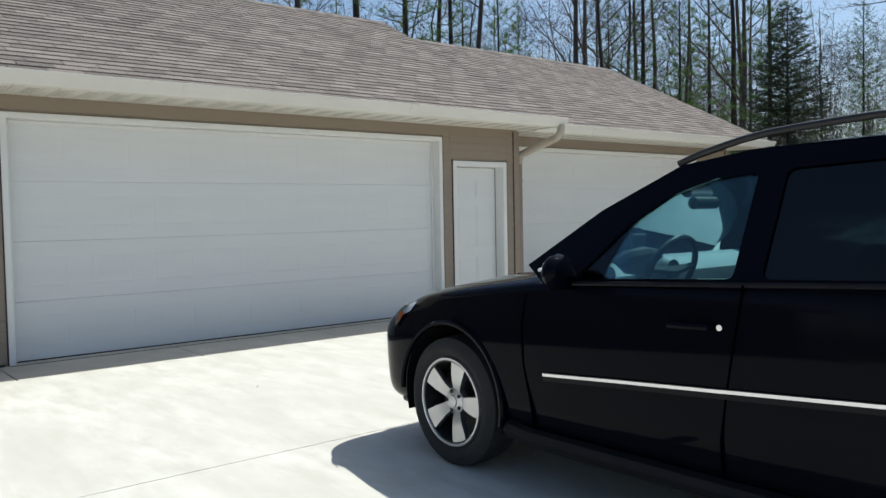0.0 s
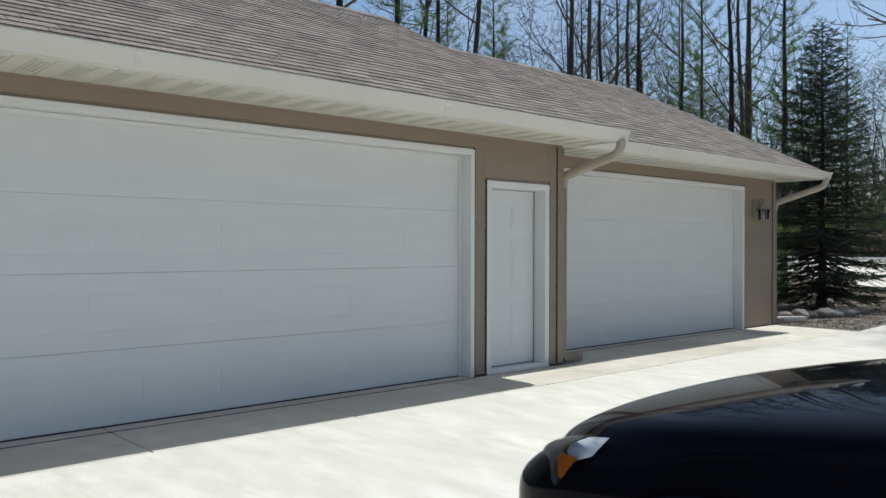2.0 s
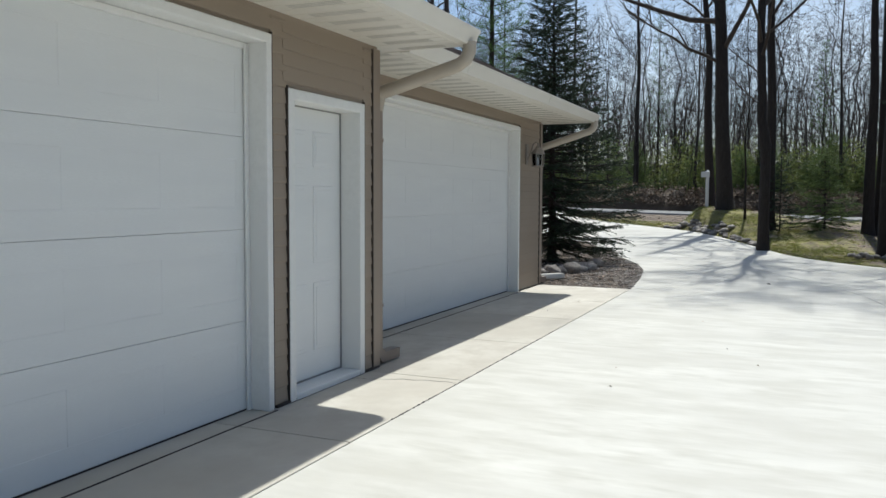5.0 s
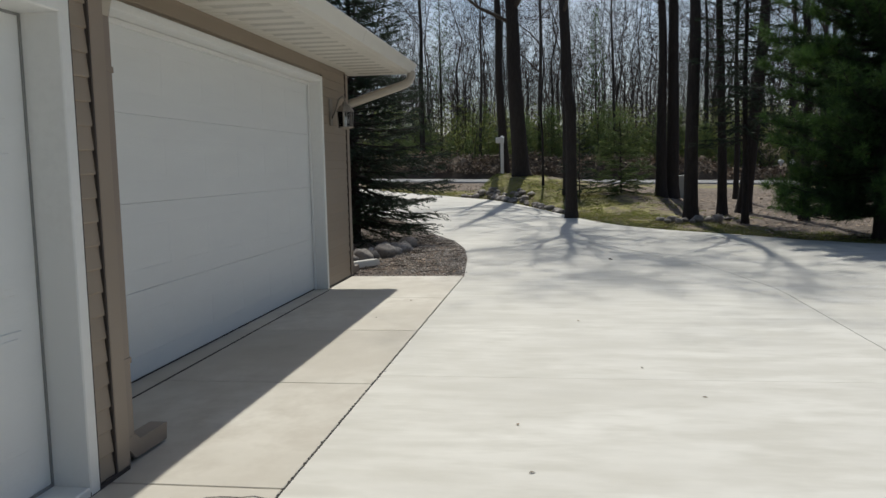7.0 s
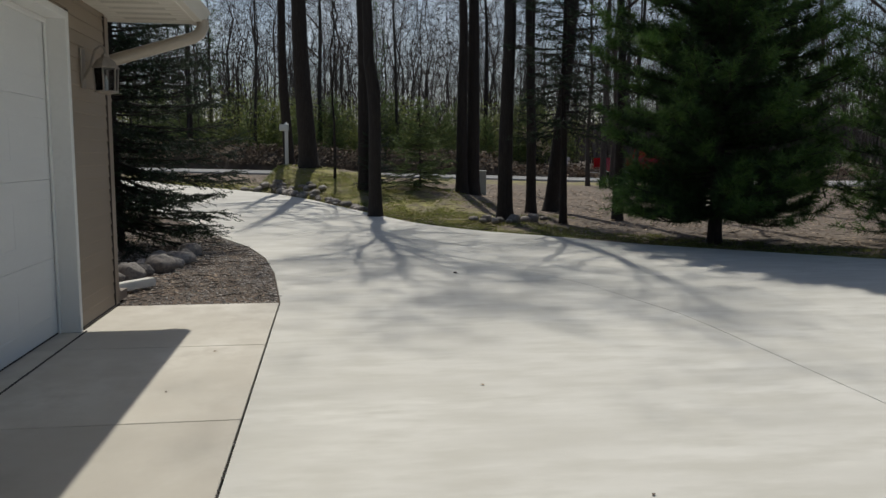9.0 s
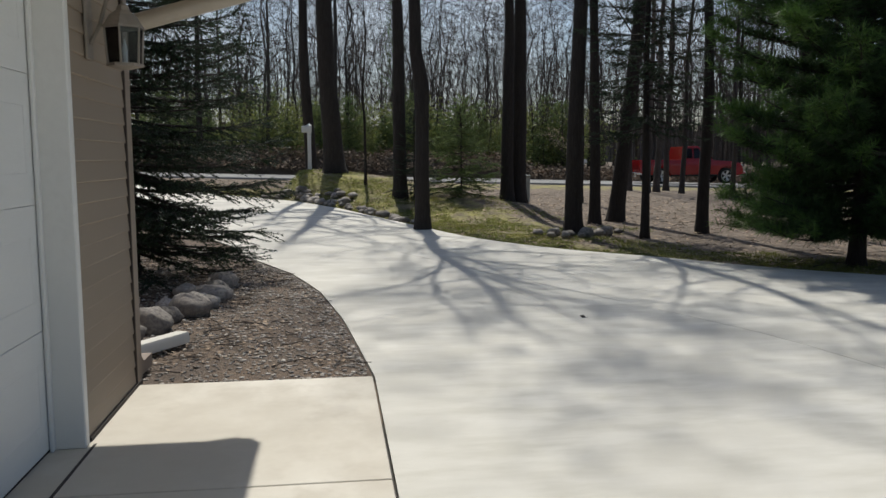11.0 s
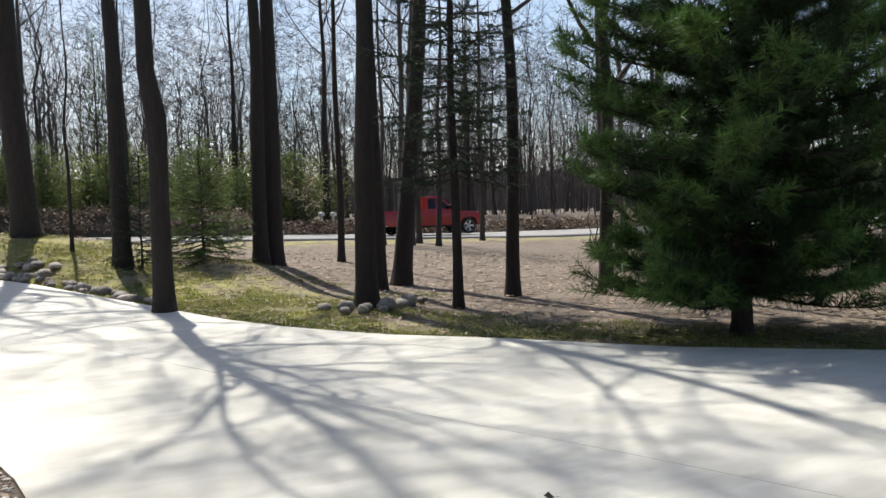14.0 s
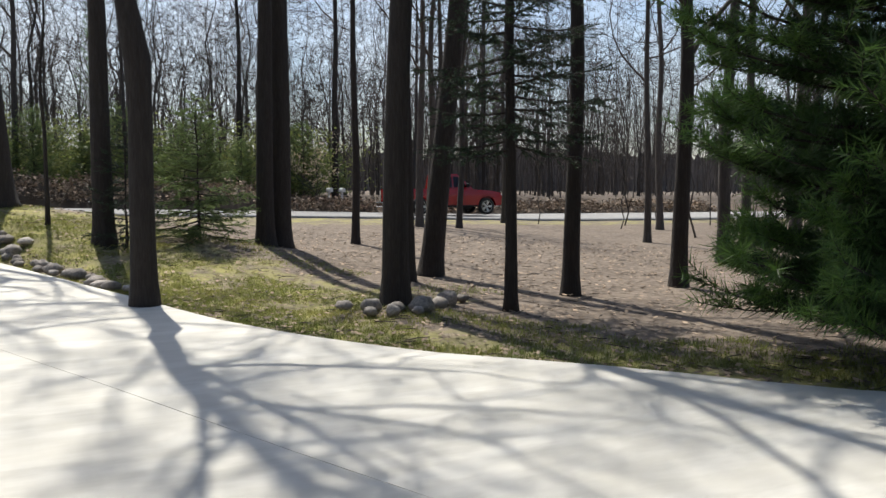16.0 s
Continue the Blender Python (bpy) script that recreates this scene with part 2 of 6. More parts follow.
# ---- building blocks ----
class Geo:
    """Vertices and faces gathered for one mesh."""

    def __init__(self):
        self.v, self.f = [], []

    def add(self, verts, faces):
        n = len(self.v)
        self.v += [tuple(p) for p in verts]
        self.f += [tuple(n + i for i in f) for f in faces]
        return self

    def box(self, x0, y0, z0, x1, y1, z1, bevel=0.0):
        b = min(bevel, (x1 - x0) / 3, (y1 - y0) / 3, (z1 - z0) / 3)
        if b <= 0:
            vs = [(x, y, z) for z in (z0, z1) for x, y in ((x0, y0), (x1, y0), (x1, y1), (x0, y1))]
            return self.add(vs, [(3, 2, 1, 0), (4, 5, 6, 7), (0, 1, 5, 4), (1, 2, 6, 5), (2, 3, 7, 6), (3, 0, 4, 7)])
        bm = bmesh.new()
        bmesh.ops.create_cube(bm, size=1.0, matrix=Matrix.LocRotScale(((x0 + x1) / 2, (y0 + y1) / 2, (z0 + z1) / 2), None, (x1 - x0, y1 - y0, z1 - z0)))
        bmesh.ops.bevel(bm, geom=bm.edges[:], offset=b, segments=1, affect="EDGES")
        bm.verts.index_update()
        self.add([v.co for v in bm.verts], [[v.index for v in f.verts] for f in bm.faces])
        bm.free()
        return self

    def tube(self, pts, radii, sides=8, cap=True):
        """A round tube along pts, with a radius for each."""
        pts = [Vector(p) for p in pts]
        n0, side = len(self.v), None
        for i, p in enumerate(pts):
            d = (pts[min(i + 1, len(pts) - 1)] - pts[max(i - 1, 0)])
            d = d.normalized() if d.length > 1e-9 else Vector((0, 0, 1))
            if side is None:
                side = d.cross(Vector((0.31, 0.87, 0.2))).normalized() if abs(d.z) > 0.9 else d.cross(Vector((0, 0, 1))).normalized()
            side = (side - d * side.dot(d)).normalized()
            up = d.cross(side)
            r = radii[i] if hasattr(radii, "__len__") else radii
            for k in range(sides):
                a = 2 * math.pi * k / sides
                self.v.append(tuple(p + side * (r * math.cos(a)) + up * (r * math.sin(a))))
        for i in range(len(pts) - 1):
            for k in range(sides):
                a, b = n0 + i * sides + k, n0 + i * sides + (k + 1) % sides
                self.f.append((a, b, b + sides, a + sides))
        if cap:
            self.f.append(tuple(n0 + k for k in reversed(range(sides))))
            self.f.append(tuple(n0 + (len(pts) - 1) * sides + k for k in range(sides)))
        return self

    def sweep(self, profile, pts, close=True):
        """A flat profile of (across, up) points, carried along pts; across is level and to the right of the way."""
        pts, n0, m = [Vector(p) for p in pts], len(self.v), len(profile)
        for i, p in enumerate(pts):
            d = (pts[min(i + 1, len(pts) - 1)] - pts[max(i - 1, 0)]).normalized()
            right = d.cross(Vector((0, 0, 1)))
            right = right.normalized() if right.length > 1e-3 else Vector((1, 0, 0))
            up = right.cross(d).normalized()
            self.v += [tuple(p + right * a + up * b) for a, b in profile]
        for i in range(len(pts) - 1):
            for k in range(m if close else m - 1):
                a, b = n0 + i * m + k, n0 + i * m + (k + 1) % m
                self.f.append((a, b, b + m, a + m))
        if close:
            self.f.append(tuple(n0 + k for k in reversed(range(m))))
            self.f.append(tuple(n0 + (len(pts) - 1) * m + k for k in range(m)))
        return self

    def prism(self, outline, axis, lo, hi):
        """An outline of 2D points carried straight along an axis."""
        n = len(outline)

        def put(p, h):
            return {"x": (h, p[0], p[1]), "y": (p[0], h, p[1]), "z": (p[0], p[1], h)}[axis]

        vs = [put(p, h) for h in (lo, hi) for p in outline]
        return self.add(vs, [tuple(reversed(range(n))), tuple(range(n, 2 * n))] + [(i, (i + 1) % n, n + (i + 1) % n, n + i) for i in range(n)])

    def stone(self, c, size, rng, squash=0.7, rings=5, segs=8):
        """A rounded, uneven stone."""
        seed = Vector((rng.random() * 50, rng.random() * 50, rng.random() * 50))
        a0, vs = rng.random() * 6.28, []
        sx_, sy_ = size * rng.uniform(0.8, 1.3), size * rng.uniform(0.75, 1.05)
        for i in range(rings + 1):
            th = math.pi * i / rings
            for k in range(segs):
                ph = 2 * math.pi * k / segs
                d = Vector((math.sin(th) * math.cos(ph), math.sin(th) * math.sin(ph), math.cos(th)))
                r = 1 + 0.34 * noise.noise(d * 1.5 + seed) + 0.12 * noise.noise(d * 3.1 + seed)
                x, y, z = d.x * r * sx_, d.y * r * sy_, d.z * r * size * squash
                vs.append((c[0] + x * math.cos(a0) - y * math.sin(a0), c[1] + x * math.sin(a0) + y * math.cos(a0), c[2] + z))
        fs = [(i * segs + k, (i + 1) * segs + k, (i + 1) * segs + (k + 1) % segs, i * segs + (k + 1) % segs) for i in range(rings) for k in range(segs)]
        return self.add(vs, fs)

    def mesh(self, name, mat, smooth=False, recalc=True):
        me = bpy.data.meshes.new(name)
        me.from_pydata(self.v, [], self.f)
        if recalc:
            bm = bmesh.new()
            bm.from_mesh(me)
            bmesh.ops.recalc_face_normals(bm, faces=bm.faces)
            bm.to_mesh(me)
            bm.free()
        me.materials.append(mat)
        if smooth:
            me.polygons.foreach_set("use_smooth", [True] * len(me.polygons))
            if smooth != "all":
                me.set_sharp_from_angle(angle=radians(40))
        me.update()
        return me


def part(name, geo, mat, parent=None, label="", smooth=False, recalc=True, kind=""):
    """Links a Geo as one mesh object, under a thing or a part where a parent is given."""
    ob = new(name, geo.mesh(name, mat, smooth, recalc))
    if parent:
        ob.parent = parent
        ob.matrix_parent_inverse = Matrix.Translation(-Vector(parent.location)) if parent.parent is None else Matrix.Translation(-Vector(parent.parent.location))
    return tagged(ob, label, kind=kind)


def thing(name, label, category, at=(0, 0, 0), group="", kind=""):
    ob = new(name)
    ob.location = at
    ob.empty_display_size = 0.1
    return tagged(ob, label, category, group, kind)


def smooth01(x):
    x = min(1.0, max(0.0, x))
    return x * x * (3 - 2 * x)


def along(pts, x):
    """The second value of a polyline of (x, y) at x."""
    if x <= pts[0][0]:
        return pts[0][1]
    for (x0, y0), (x1, y1) in zip(pts, pts[1:]):
        if x <= x1:
            return y0 + (y1 - y0) * (x - x0) / (x1 - x0)
    return pts[-1][1]


def curve(pts, n):
    """n + 1 points evenly along a smooth line through pts."""
    p = [Vector((*q, 0)[:3]) for q in pts]
    dense = []
    for i in range(len(p) - 1):
        a, b, c, d = p[max(i - 1, 0)], p[i], p[i + 1], p[min(i + 2, len(p) - 1)]
        for k in range(12):
            t = k / 12
            dense.append(0.5 * ((2 * b) + (c - a) * t + (2 * a - 5 * b + 4 * c - d) * t * t + (3 * b - a - 3 * c + d) * t ** 3))
    dense.append(p[-1])
    lens = [0.0]
    for a, b in zip(dense, dense[1:]):
        lens.append(lens[-1] + (b - a).length)
    out, j = [], 0
    for i in range(n + 1):
        s = lens[-1] * i / n
        while j < len(lens) - 2 and lens[j + 1] < s:
            j += 1
        f = (s - lens[j]) / max(1e-9, lens[j + 1] - lens[j])
        out.append(dense[j].lerp(dense[j + 1], min(1, max(0, f))))
    return out


# ---- the lie of the land ----
LAWN_EDGE = [(10, -30), (13, -9), (15.5, -4), (17.85, -0.3), (18.95, 1.0), (20.3, 2.55), (21.5, 3.4), (22.8, 4.6), (24, 5.3), (25.3, 5.85),
             (27.2, 6.4), (29.2, 7.05), (32.1, 8.05), (34.3, 9.2), (36, 10.8), (38.5, 13.5), (42, 16), (48, 18)]
BED_EDGE = [(15.65, 8.0), (17.6, 8.17), (19.2, 8.4), (20.6, 8.75), (22.5, 9.5), (24.2, 9.95), (26, 10.7), (29, 12.4), (32, 15), (35, 18), (40, 22), (48, 25.5)]
LANE_JOINT = [(-18, 4.4), (14.5, 4.37), (16.4, 4.7), (17.9, 5.27), (18.9, 5.7), (20.5, 6.35), (23, 7.3), (27, 8.9), (32, 11.7), (36, 14.6), (42, 18.6), (48, 21.5)]
ROAD_NEAR = [(46, -90), (43.5, -60), (43.3, -40), (44, -26), (45.5, -15), (46.8, -6), (47.6, 2), (48, 12), (48.3, 30), (47, 60), (42, 95)]


def road_z(y):
    return 0.1 + 0.022 * (min(22, max(-14, y)) + 10)


def land(x, y):
    """Height of the ground: level by the house, rising to the road, with a bank inside the drive's bend."""
    z = smooth01((x - 24) / 24) * road_z(y)
    s = along(LAWN_EDGE, x) - y
    if s > 0 and x > 26:
        z += 0.85 * smooth01((x - 28) / 9) * smooth01(s / 1.3) * (1 - smooth01((y - 9.0) / 1.1)) * (1 - smooth01((x - 39) / 6)) * (1 - smooth01((s - 3) / 4))
    if x > 56:
        z += 0.9 * smooth01((x - 56.5) / 5)
    return z


def strip(left, right, n, m, drop=0.0, thick=0.1, lift=0.0):
    """A slab between two lines of points, draped on the land, with a downturned rim."""
    g = Geo()
    rows = []
    for a, b in zip(left, right):
        rows.append([a.lerp(b, j / m) for j in range(m + 1)])
    for r in rows:
        g.v += [(p.x, p.y, land(p.x, p.y) - drop + lift) for p in r]
    w = m + 1
    for i in range(len(rows) - 1):
        for j in range(m):
            g.f.append((i * w + j, i * w + j + 1, (i + 1) * w + j + 1, (i + 1) * w + j))
    rim = [j for j in range(w)] + [i * w + m for i in range(1, len(rows))] + [(len(rows) - 1) * w + j for j in reversed(range(m))] + [i * w for i in reversed(range(1, len(rows) - 1))]
    n0 = len(g.v)
    g.v += [(g.v[i][0], g.v[i][1], g.v[i][2] - thick) for i in rim]
    for k in range(len(rim)):
        a, b = rim[k], rim[(k + 1) % len(rim)]
        g.f.append((a, n0 + k, n0 + (k + 1) % len(rim), b))
    return g


# ground: one sheet to the horizon
def build_ground():
    xs = [-1500, -500, -150, -60] + [-30 + 1.5 * i for i in range(28)] + [12 + 0.4 * i for i in range(125)] + [62, 63, 64, 66, 70, 80, 110, 200, 500, 1500]
    ys = [-1500, -500, -200, -110, -80, -60, -50, -40, -33, -28, -24, -20] + [-18 + 0.5 * i for i in range(88)] + [26.5, 28, 30, 34, 40, 50, 65, 90, 150, 400, 1500]
    g = Geo()
    lawn = []
    for x in xs:
        for y in ys:
            z = land(x, y) - 0.05
            if x > 12 and abs(y) < 60:
                z += 0.03 * noise.noise(Vector((x * 0.7, y * 0.7, 3.1)))
            g.v.append((x, y, min(z, land(x, y) - 0.03)))
            s = along(LAWN_EDGE, x) - y
            k = 0.0
            if s > -1 and 14 < x < 44:
                k = 0.56 * (1 - smooth01((s - 0.9) / 1.5))
                if x > 25.5:
                    k = max(k, 0.54 * (1 - smooth01((s - 2.6) / 2.2)))
            if 40 < x < 47.5 and y < 4:
                k = max(k, 0.45 * smooth01((x - 40.5) / 2))
            lawn.append(k)
    w = len(ys)
    g.f = [(i * w + j, (i + 1) * w + j, (i + 1) * w + j + 1, i * w + j + 1) for i in range(len(xs) - 1) for j in range(w - 1)]
    ob = part("ground", g, GROUND, smooth="all", recalc=False, kind="structure")
    att = ob.data.attributes.new("grass", "FLOAT", "POINT")
    att.data.foreach_set("value", lawn)
    return tagged(ob, "brown leaf-strewn earth with patches of spring grass", "ground")


ground = build_ground()


# driveway: slabs parted by open joints
def slab_line(pts, x0, x1, n, gap=0.0):
    return [Vector((x0 + (x1 - x0) * i / n, along(pts, x0 + (x1 - x0) * i / n) + gap, 0)) for i in range(n + 1)]


driveway = thing("driveway", "wide pale concrete driveway with open joints and tree shadows", "driveway", kind="structure")
DRIVE_LEFT = [(-18, 7.994)] + [(15.642, 7.994)] + BED_EDGE[1:]
CUTS = [-18, 10.6, 48.4]
for x0, x1 in zip(CUTS, CUTS[1:]):
    n = max(6, int((x1 - x0) / 0.5))
    part("slab", strip(slab_line(DRIVE_LEFT, x0, x1 - 0.003, n), slab_line(LANE_JOINT, x0, x1 - 0.003, n, 0.003), n, 6), CONCRETE, driveway)
    if x0 < 10:
        right = [Vector((x0 + (x1 - 0.003 - x0) * i / n, -26.0, 0)) for i in range(n + 1)]
    else:
        right = [Vector((p.x, max(p.y, -26.0), 0)) for p in slab_line(LAWN_EDGE, x0, x1 - 0.003, n)]
    part("slab", strip(slab_line(LANE_JOINT, x0, x1 - 0.003, n, -0.003), right, n, 10), CONCRETE, driveway)
apron = thing("garage_apron", "tan concrete apron slabs along the garage wall", "pavement", kind="structure")
for x0, x1 in zip([-18, -8.9, -5.4, -1.9, 1.6, 3.35, 5.1, 6.86, 8.62, 10.38, 12.13, 13.89], [-8.9, -5.4, -1.9, 1.6, 3.35, 5.1, 6.86, 8.62, 10.38, 12.13, 13.89, 15.65]):
    yb = 9.06 if x1 < 8.7 else 9.72
    part("slab", Geo().box(x0 + 0.005, 8.008, -0.1, x1 - 0.005, yb, 0.0, 0.004), APRON, apron)
part("joint_filler", Geo().box(-18, 7.9, -0.14, 15.64, 9.6, -0.045), JOINT, apron)

road = tagged(part("road", strip(curve(ROAD_NEAR, 90), [p + Vector((8.2, 0, 0)) for p in curve(ROAD_NEAR, 90)], 90, 4, drop=-0.02), ASPHALT, smooth="all", kind="structure"),
              "worn grey rural road along the edge of the wood", "road")


# ---- the garage ----
Y1, Y2, XC, XE, WALL = 8.86, 9.52, 8.79, 15.72, 0.16     # front planes, inner corner, end corner, wall thickness
SOFFIT, EAVE_Z, PITCH = 2.675, 2.805, 0.5
RIDGE1, RIDGE2 = 12.65, 12.95


def wall(name, label, x0, x1, y, top, openings, at_left=0.0):
    """A wall along x with openings (x0, x1, z0, z1), made of the solid pieces round them."""
    g, edge = Geo(), x0
    for a, b, z0, z1 in sorted(openings):
        g.box(edge, y, -0.12, a, y + WALL, top)
        g.box(a, y, z1, b, y + WALL, top)
        edge = b
    g.box(edge, y, -0.12, x1, y + WALL, top)
    return tagged(part(name, g, SIDING, kind="structure"), label, "wall")


DOORS1 = [(1.75, 7.23, 0.0, 2.45), (7.52, 8.48, 0.03, 2.13)]
DOORS2 = [(9.02, 14.50, 0.0, 2.45)]
wall_front = wall("wall_front", "tan lap-sided garage wall in the shade of its eave", -12.0, XC, Y1, 2.9, DOORS1)
wall_set_back = wall("wall_set_back", "set-back tan lap-sided garage wall in shade", XC - 0.1, XE, Y2, 2.9, DOORS2)
g = Geo().box(XC - WALL, Y1 + WALL, -0.12, XC, Y2 - 0.001, 2.9)
tagged(part("wall_return", g, SIDING, kind="structure"), "short tan return wall between the two garage fronts", "wall")
for nm, xa, ridge, y0, y1 in (("wall_end", XE - WALL, RIDGE2, Y2 + WALL, 16.4), ("wall_west", -12.0, RIDGE1, Y1 + WALL, 16.4)):
    eave_y = 8.75 if nm == "wall_end" else 8.15
    top = EAVE_Z + PITCH * (ridge - eave_y) - 0.12
    lo = EAVE_Z + PITCH * (y0 - eave_y) - 0.12
    g = Geo().prism([(y0, -0.12), (y1, -0.12), (y1, lo), (ridge, top), (y0, lo)], "x", xa, xa + WALL)
    tagged(part(nm, g, SIDING, kind="structure"), "tan lap-sided gable wall of the garage", "wall")
g = Geo().prism([(Y1 + WALL, 2.9), (16.4, 2.9), (RIDGE1, EAVE_Z + PITCH * (RIDGE1 - 8.15) - 0.12), (Y1 + WALL, 3.05)], "x", XC - WALL, XC)
tagged(part("wall_inner_gable", g, SIDING, kind="structure"), "tan gable above the lower roof", "wall")
tagged(part("wall_back", Geo().box(-12, 16.4, -0.12, XE, 16.56, 3.2), SIDING, kind="structure"), "tan back wall of the garage", "wall")
tagged(part("floor", Geo().box(-11.8, Y1 + 0.2, -0.2, XE - 0.2, 16.4, -0.06), CONCRETE, kind="structure"), "grey concrete garage floor", "floor")

# lap boards on the visible stretches
BOARD = 0.108
board_meshes = {}


def boards(parent, x0, x1, y, z0, z1):
    z = z0
    while z < z1 - 0.02:
        h = min(BOARD, z1 - z)
        key = (round(x1 - x0, 3), round(h, 3))
        if key not in board_meshes:
            prof = [(0.0, 0.0), (-0.012, 0.0), (-0.014, 0.006), (-0.004, h), (0.0, h)]
            board_meshes[key] = Geo().prism(prof, "x", 0, x1 - x0).mesh("board", SIDING)
        ob = new("board", board_meshes[key])
        ob.parent, ob.location = parent, (x0, y, z)
        z += BOARD


boards(wall_front, -12, 1.69, Y1, 0.02, 2.64)
boards(wall_front, 7.29, 7.46, Y1, 0.02, 2.64)
boards(wall_front, 8.54, 8.69, Y1, 0.02, 2.64)
boards(wall_front, 7.43, 8.57, Y1, 2.22, 2.64)
boards(wall_front, 1.66, 7.32, Y1, 2.535, 2.64)
boards(wall_set_back, 14.56, 15.62, Y2, 0.02, 2.64)
boards(wall_set_back, 8.93, 14.59, Y2, 2.535, 2.64)
boards(wall_set_back, XC, 8.93, Y2, 0.02, 2.64)
for w, x, y in ((wall_front, XC - 0.1, Y1), (wall_set_back, XE - 0.1, Y2)):
    part("corner_board", Geo().box(x, y - 0.024, 0.0, x + 0.112, y + 0.002, 2.65, 0.005), TRIM_TAN, w, "smooth tan corner board")
    part("corner_joint", Geo().box(x - 0.012, y - 0.022, 0.0, x - 0.001, y - 0.001, 2.64), TRIM_DARK, w, "dark gap beside the corner board")
part("corner_side", Geo().box(XC - 0.002, Y1 - 0.02, 0.0, XC + 0.022, Y1 + 0.09, 2.65, 0.005), TRIM_TAN, wall_front)
part("corner_side", Geo().box(XE - 0.002, Y2 - 0.02, 0.0, XE + 0.022, Y2 + 0.09, 2.65, 0.005), TRIM_TAN, wall_set_back)
part("base_flashing", Geo().box(-12, Y1 - 0.028, -0.03, 1.66, Y1 - 0.001, 0.02).box(7.32, Y1 - 0.028, -0.03, XC, Y1 - 0.001, 0.02), TRIM_DARK, wall_front)
part("base_flashing", Geo().box(14.59, Y2 - 0.028, -0.03, XE, Y2 - 0.001, 0.02), TRIM_DARK, wall_set_back)


def garage_door(x0, x1, y, name):
    """A sectional door of four rows of eight raised panels, set back in a white frame."""
    door = thing(name, "white raised-panel sectional garage door, closed, in shade", "garage door", (x0, y, 0), kind="structure")
    yd, rows, cols, h = y + 0.135, 4, 8, 2.44 / 4
    w = (x1 - x0) / cols
    for r in range(rows):
        g = Geo()
        z0, z1 = r * h + 0.0009 + (0.012 if r == 0 else 0), (r + 1) * h - 0.0009
        # face with recessed borders round raised panels
        g.box(x0 + 0.002, yd + 0.0024, z0, x1 - 0.002, yd + 0.045, z1)
        zs0, zs1 = z0 + 0.15, z1 - 0.15
        g.box(x0 + 0.002, yd, z0, x1 - 0.002, yd + 0.008, zs0, 0.003)
        g.box(x0 + 0.002, yd, zs1, x1 - 0.002, yd + 0.008, z1, 0.003)
        for c in range(cols + 1):
            a = x0 + c * w - 0.13 if c else x0 + 0.002
            b = x0 + c * w + 0.13 if c < cols else x1 - 0.002
            g.box(a, yd + 0.0006, zs0 - 0.004, b, yd + 0.008, zs1 + 0.004, 0.003)
        for c in range(cols):
            a, b = x0 + c * w + 0.13, x0 + (c + 1) * w - 0.13
            i = 0.04
            vs = [(a + 0.012, yd + 0.0021, zs0 + 0.012), (b - 0.012, yd + 0.0021, zs0 + 0.012), (b - 0.012, yd + 0.0021, zs1 - 0.012), (a + 0.012, yd + 0.0021, zs1 - 0.012),
                  (a + i, yd + 0.001, zs0 + i), (b - i, yd + 0.001, zs0 + i), (b - i, yd + 0.001, zs1 - i), (a + i, yd + 0.001, zs1 - i)]
            g.add(vs, [(4, 5, 6, 7), (0, 1, 5, 4), (1, 2, 6, 5), (2, 3, 7, 6), (3, 0, 4, 7)])
        part("door_section", g, DOORWHITE, door)
    part("bottom_seal", Geo().box(x0, yd + 0.004, 0.0, x1, yd + 0.04, 0.016), TRIM_DARK, door, "black rubber bottom seal")
    for a, b in ((x0 - 0.05, x0 + 0.012), (x1 - 0.012, x1 + 0.05)):
        part("jamb_trim", Geo().box(a, y - 0.03, 0.0, b, y + 0.18, 2.452, 0.006), WHITE, door)
    part("head_trim", Geo().box(x0 - 0.05, y - 0.031, 2.442, x1 + 0.05, y + 0.18, 2.505, 0.006), WHITE, door)
    for a, b in ((x0 + 0.012, x0 + 0.05), (x1 - 0.05, x1 - 0.012)):
        part("stop_strip", Geo().box(a, yd - 0.022, 0.0, b, yd - 0.003, 2.44, 0.004), WHITE, door)
    part("stop_strip", Geo().box(x0 + 0.05, yd - 0.022, 2.40, x1 - 0.05, yd - 0.003, 2.44, 0.004), WHITE, door)
    for a, b in ((x0 - 0.059, x0 - 0.051), (x1 + 0.051, x1 + 0.059)):
        part("channel", Geo().box(a, y - 0.026, 0.0, b, y - 0.0005, 2.52), TRIM_DARK, door, "dark siding channel")
    part("floor_seam", Geo().box(x0 - 0.05, y - 0.062, -0.03, x1 + 0.05, y - 0.048, 0.003), TRIM_DARK, door, "dark seam in the concrete")
    return door


garage_door(1.75, 7.23, Y1, "door_1")
garage_door(9.02, 14.50, Y2, "door_3")

# service door
sd = thing("door_2", "white six-panel service door, closed, in a deep white frame", "door", (7.52, Y1, 0), kind="structure")
part("jamb_trim", Geo().box(7.47, Y1 - 0.03, 0.0, 7.545, Y1 + 0.2, 2.12, 0.006), WHITE, sd)
part("jamb_trim", Geo().box(8.455, Y1 - 0.03, 0.0, 8.53, Y1 + 0.2, 2.12, 0.006), WHITE, sd)
part("head_trim", Geo().box(7.47, Y1 - 0.031, 2.105, 8.53, Y1 + 0.2, 2.18, 0.006), WHITE, sd)
part("threshold", Geo().box(7.545, Y1 - 0.03, 0.0, 8.455, Y1 + 0.2, 0.045, 0.005), WHITE, sd)
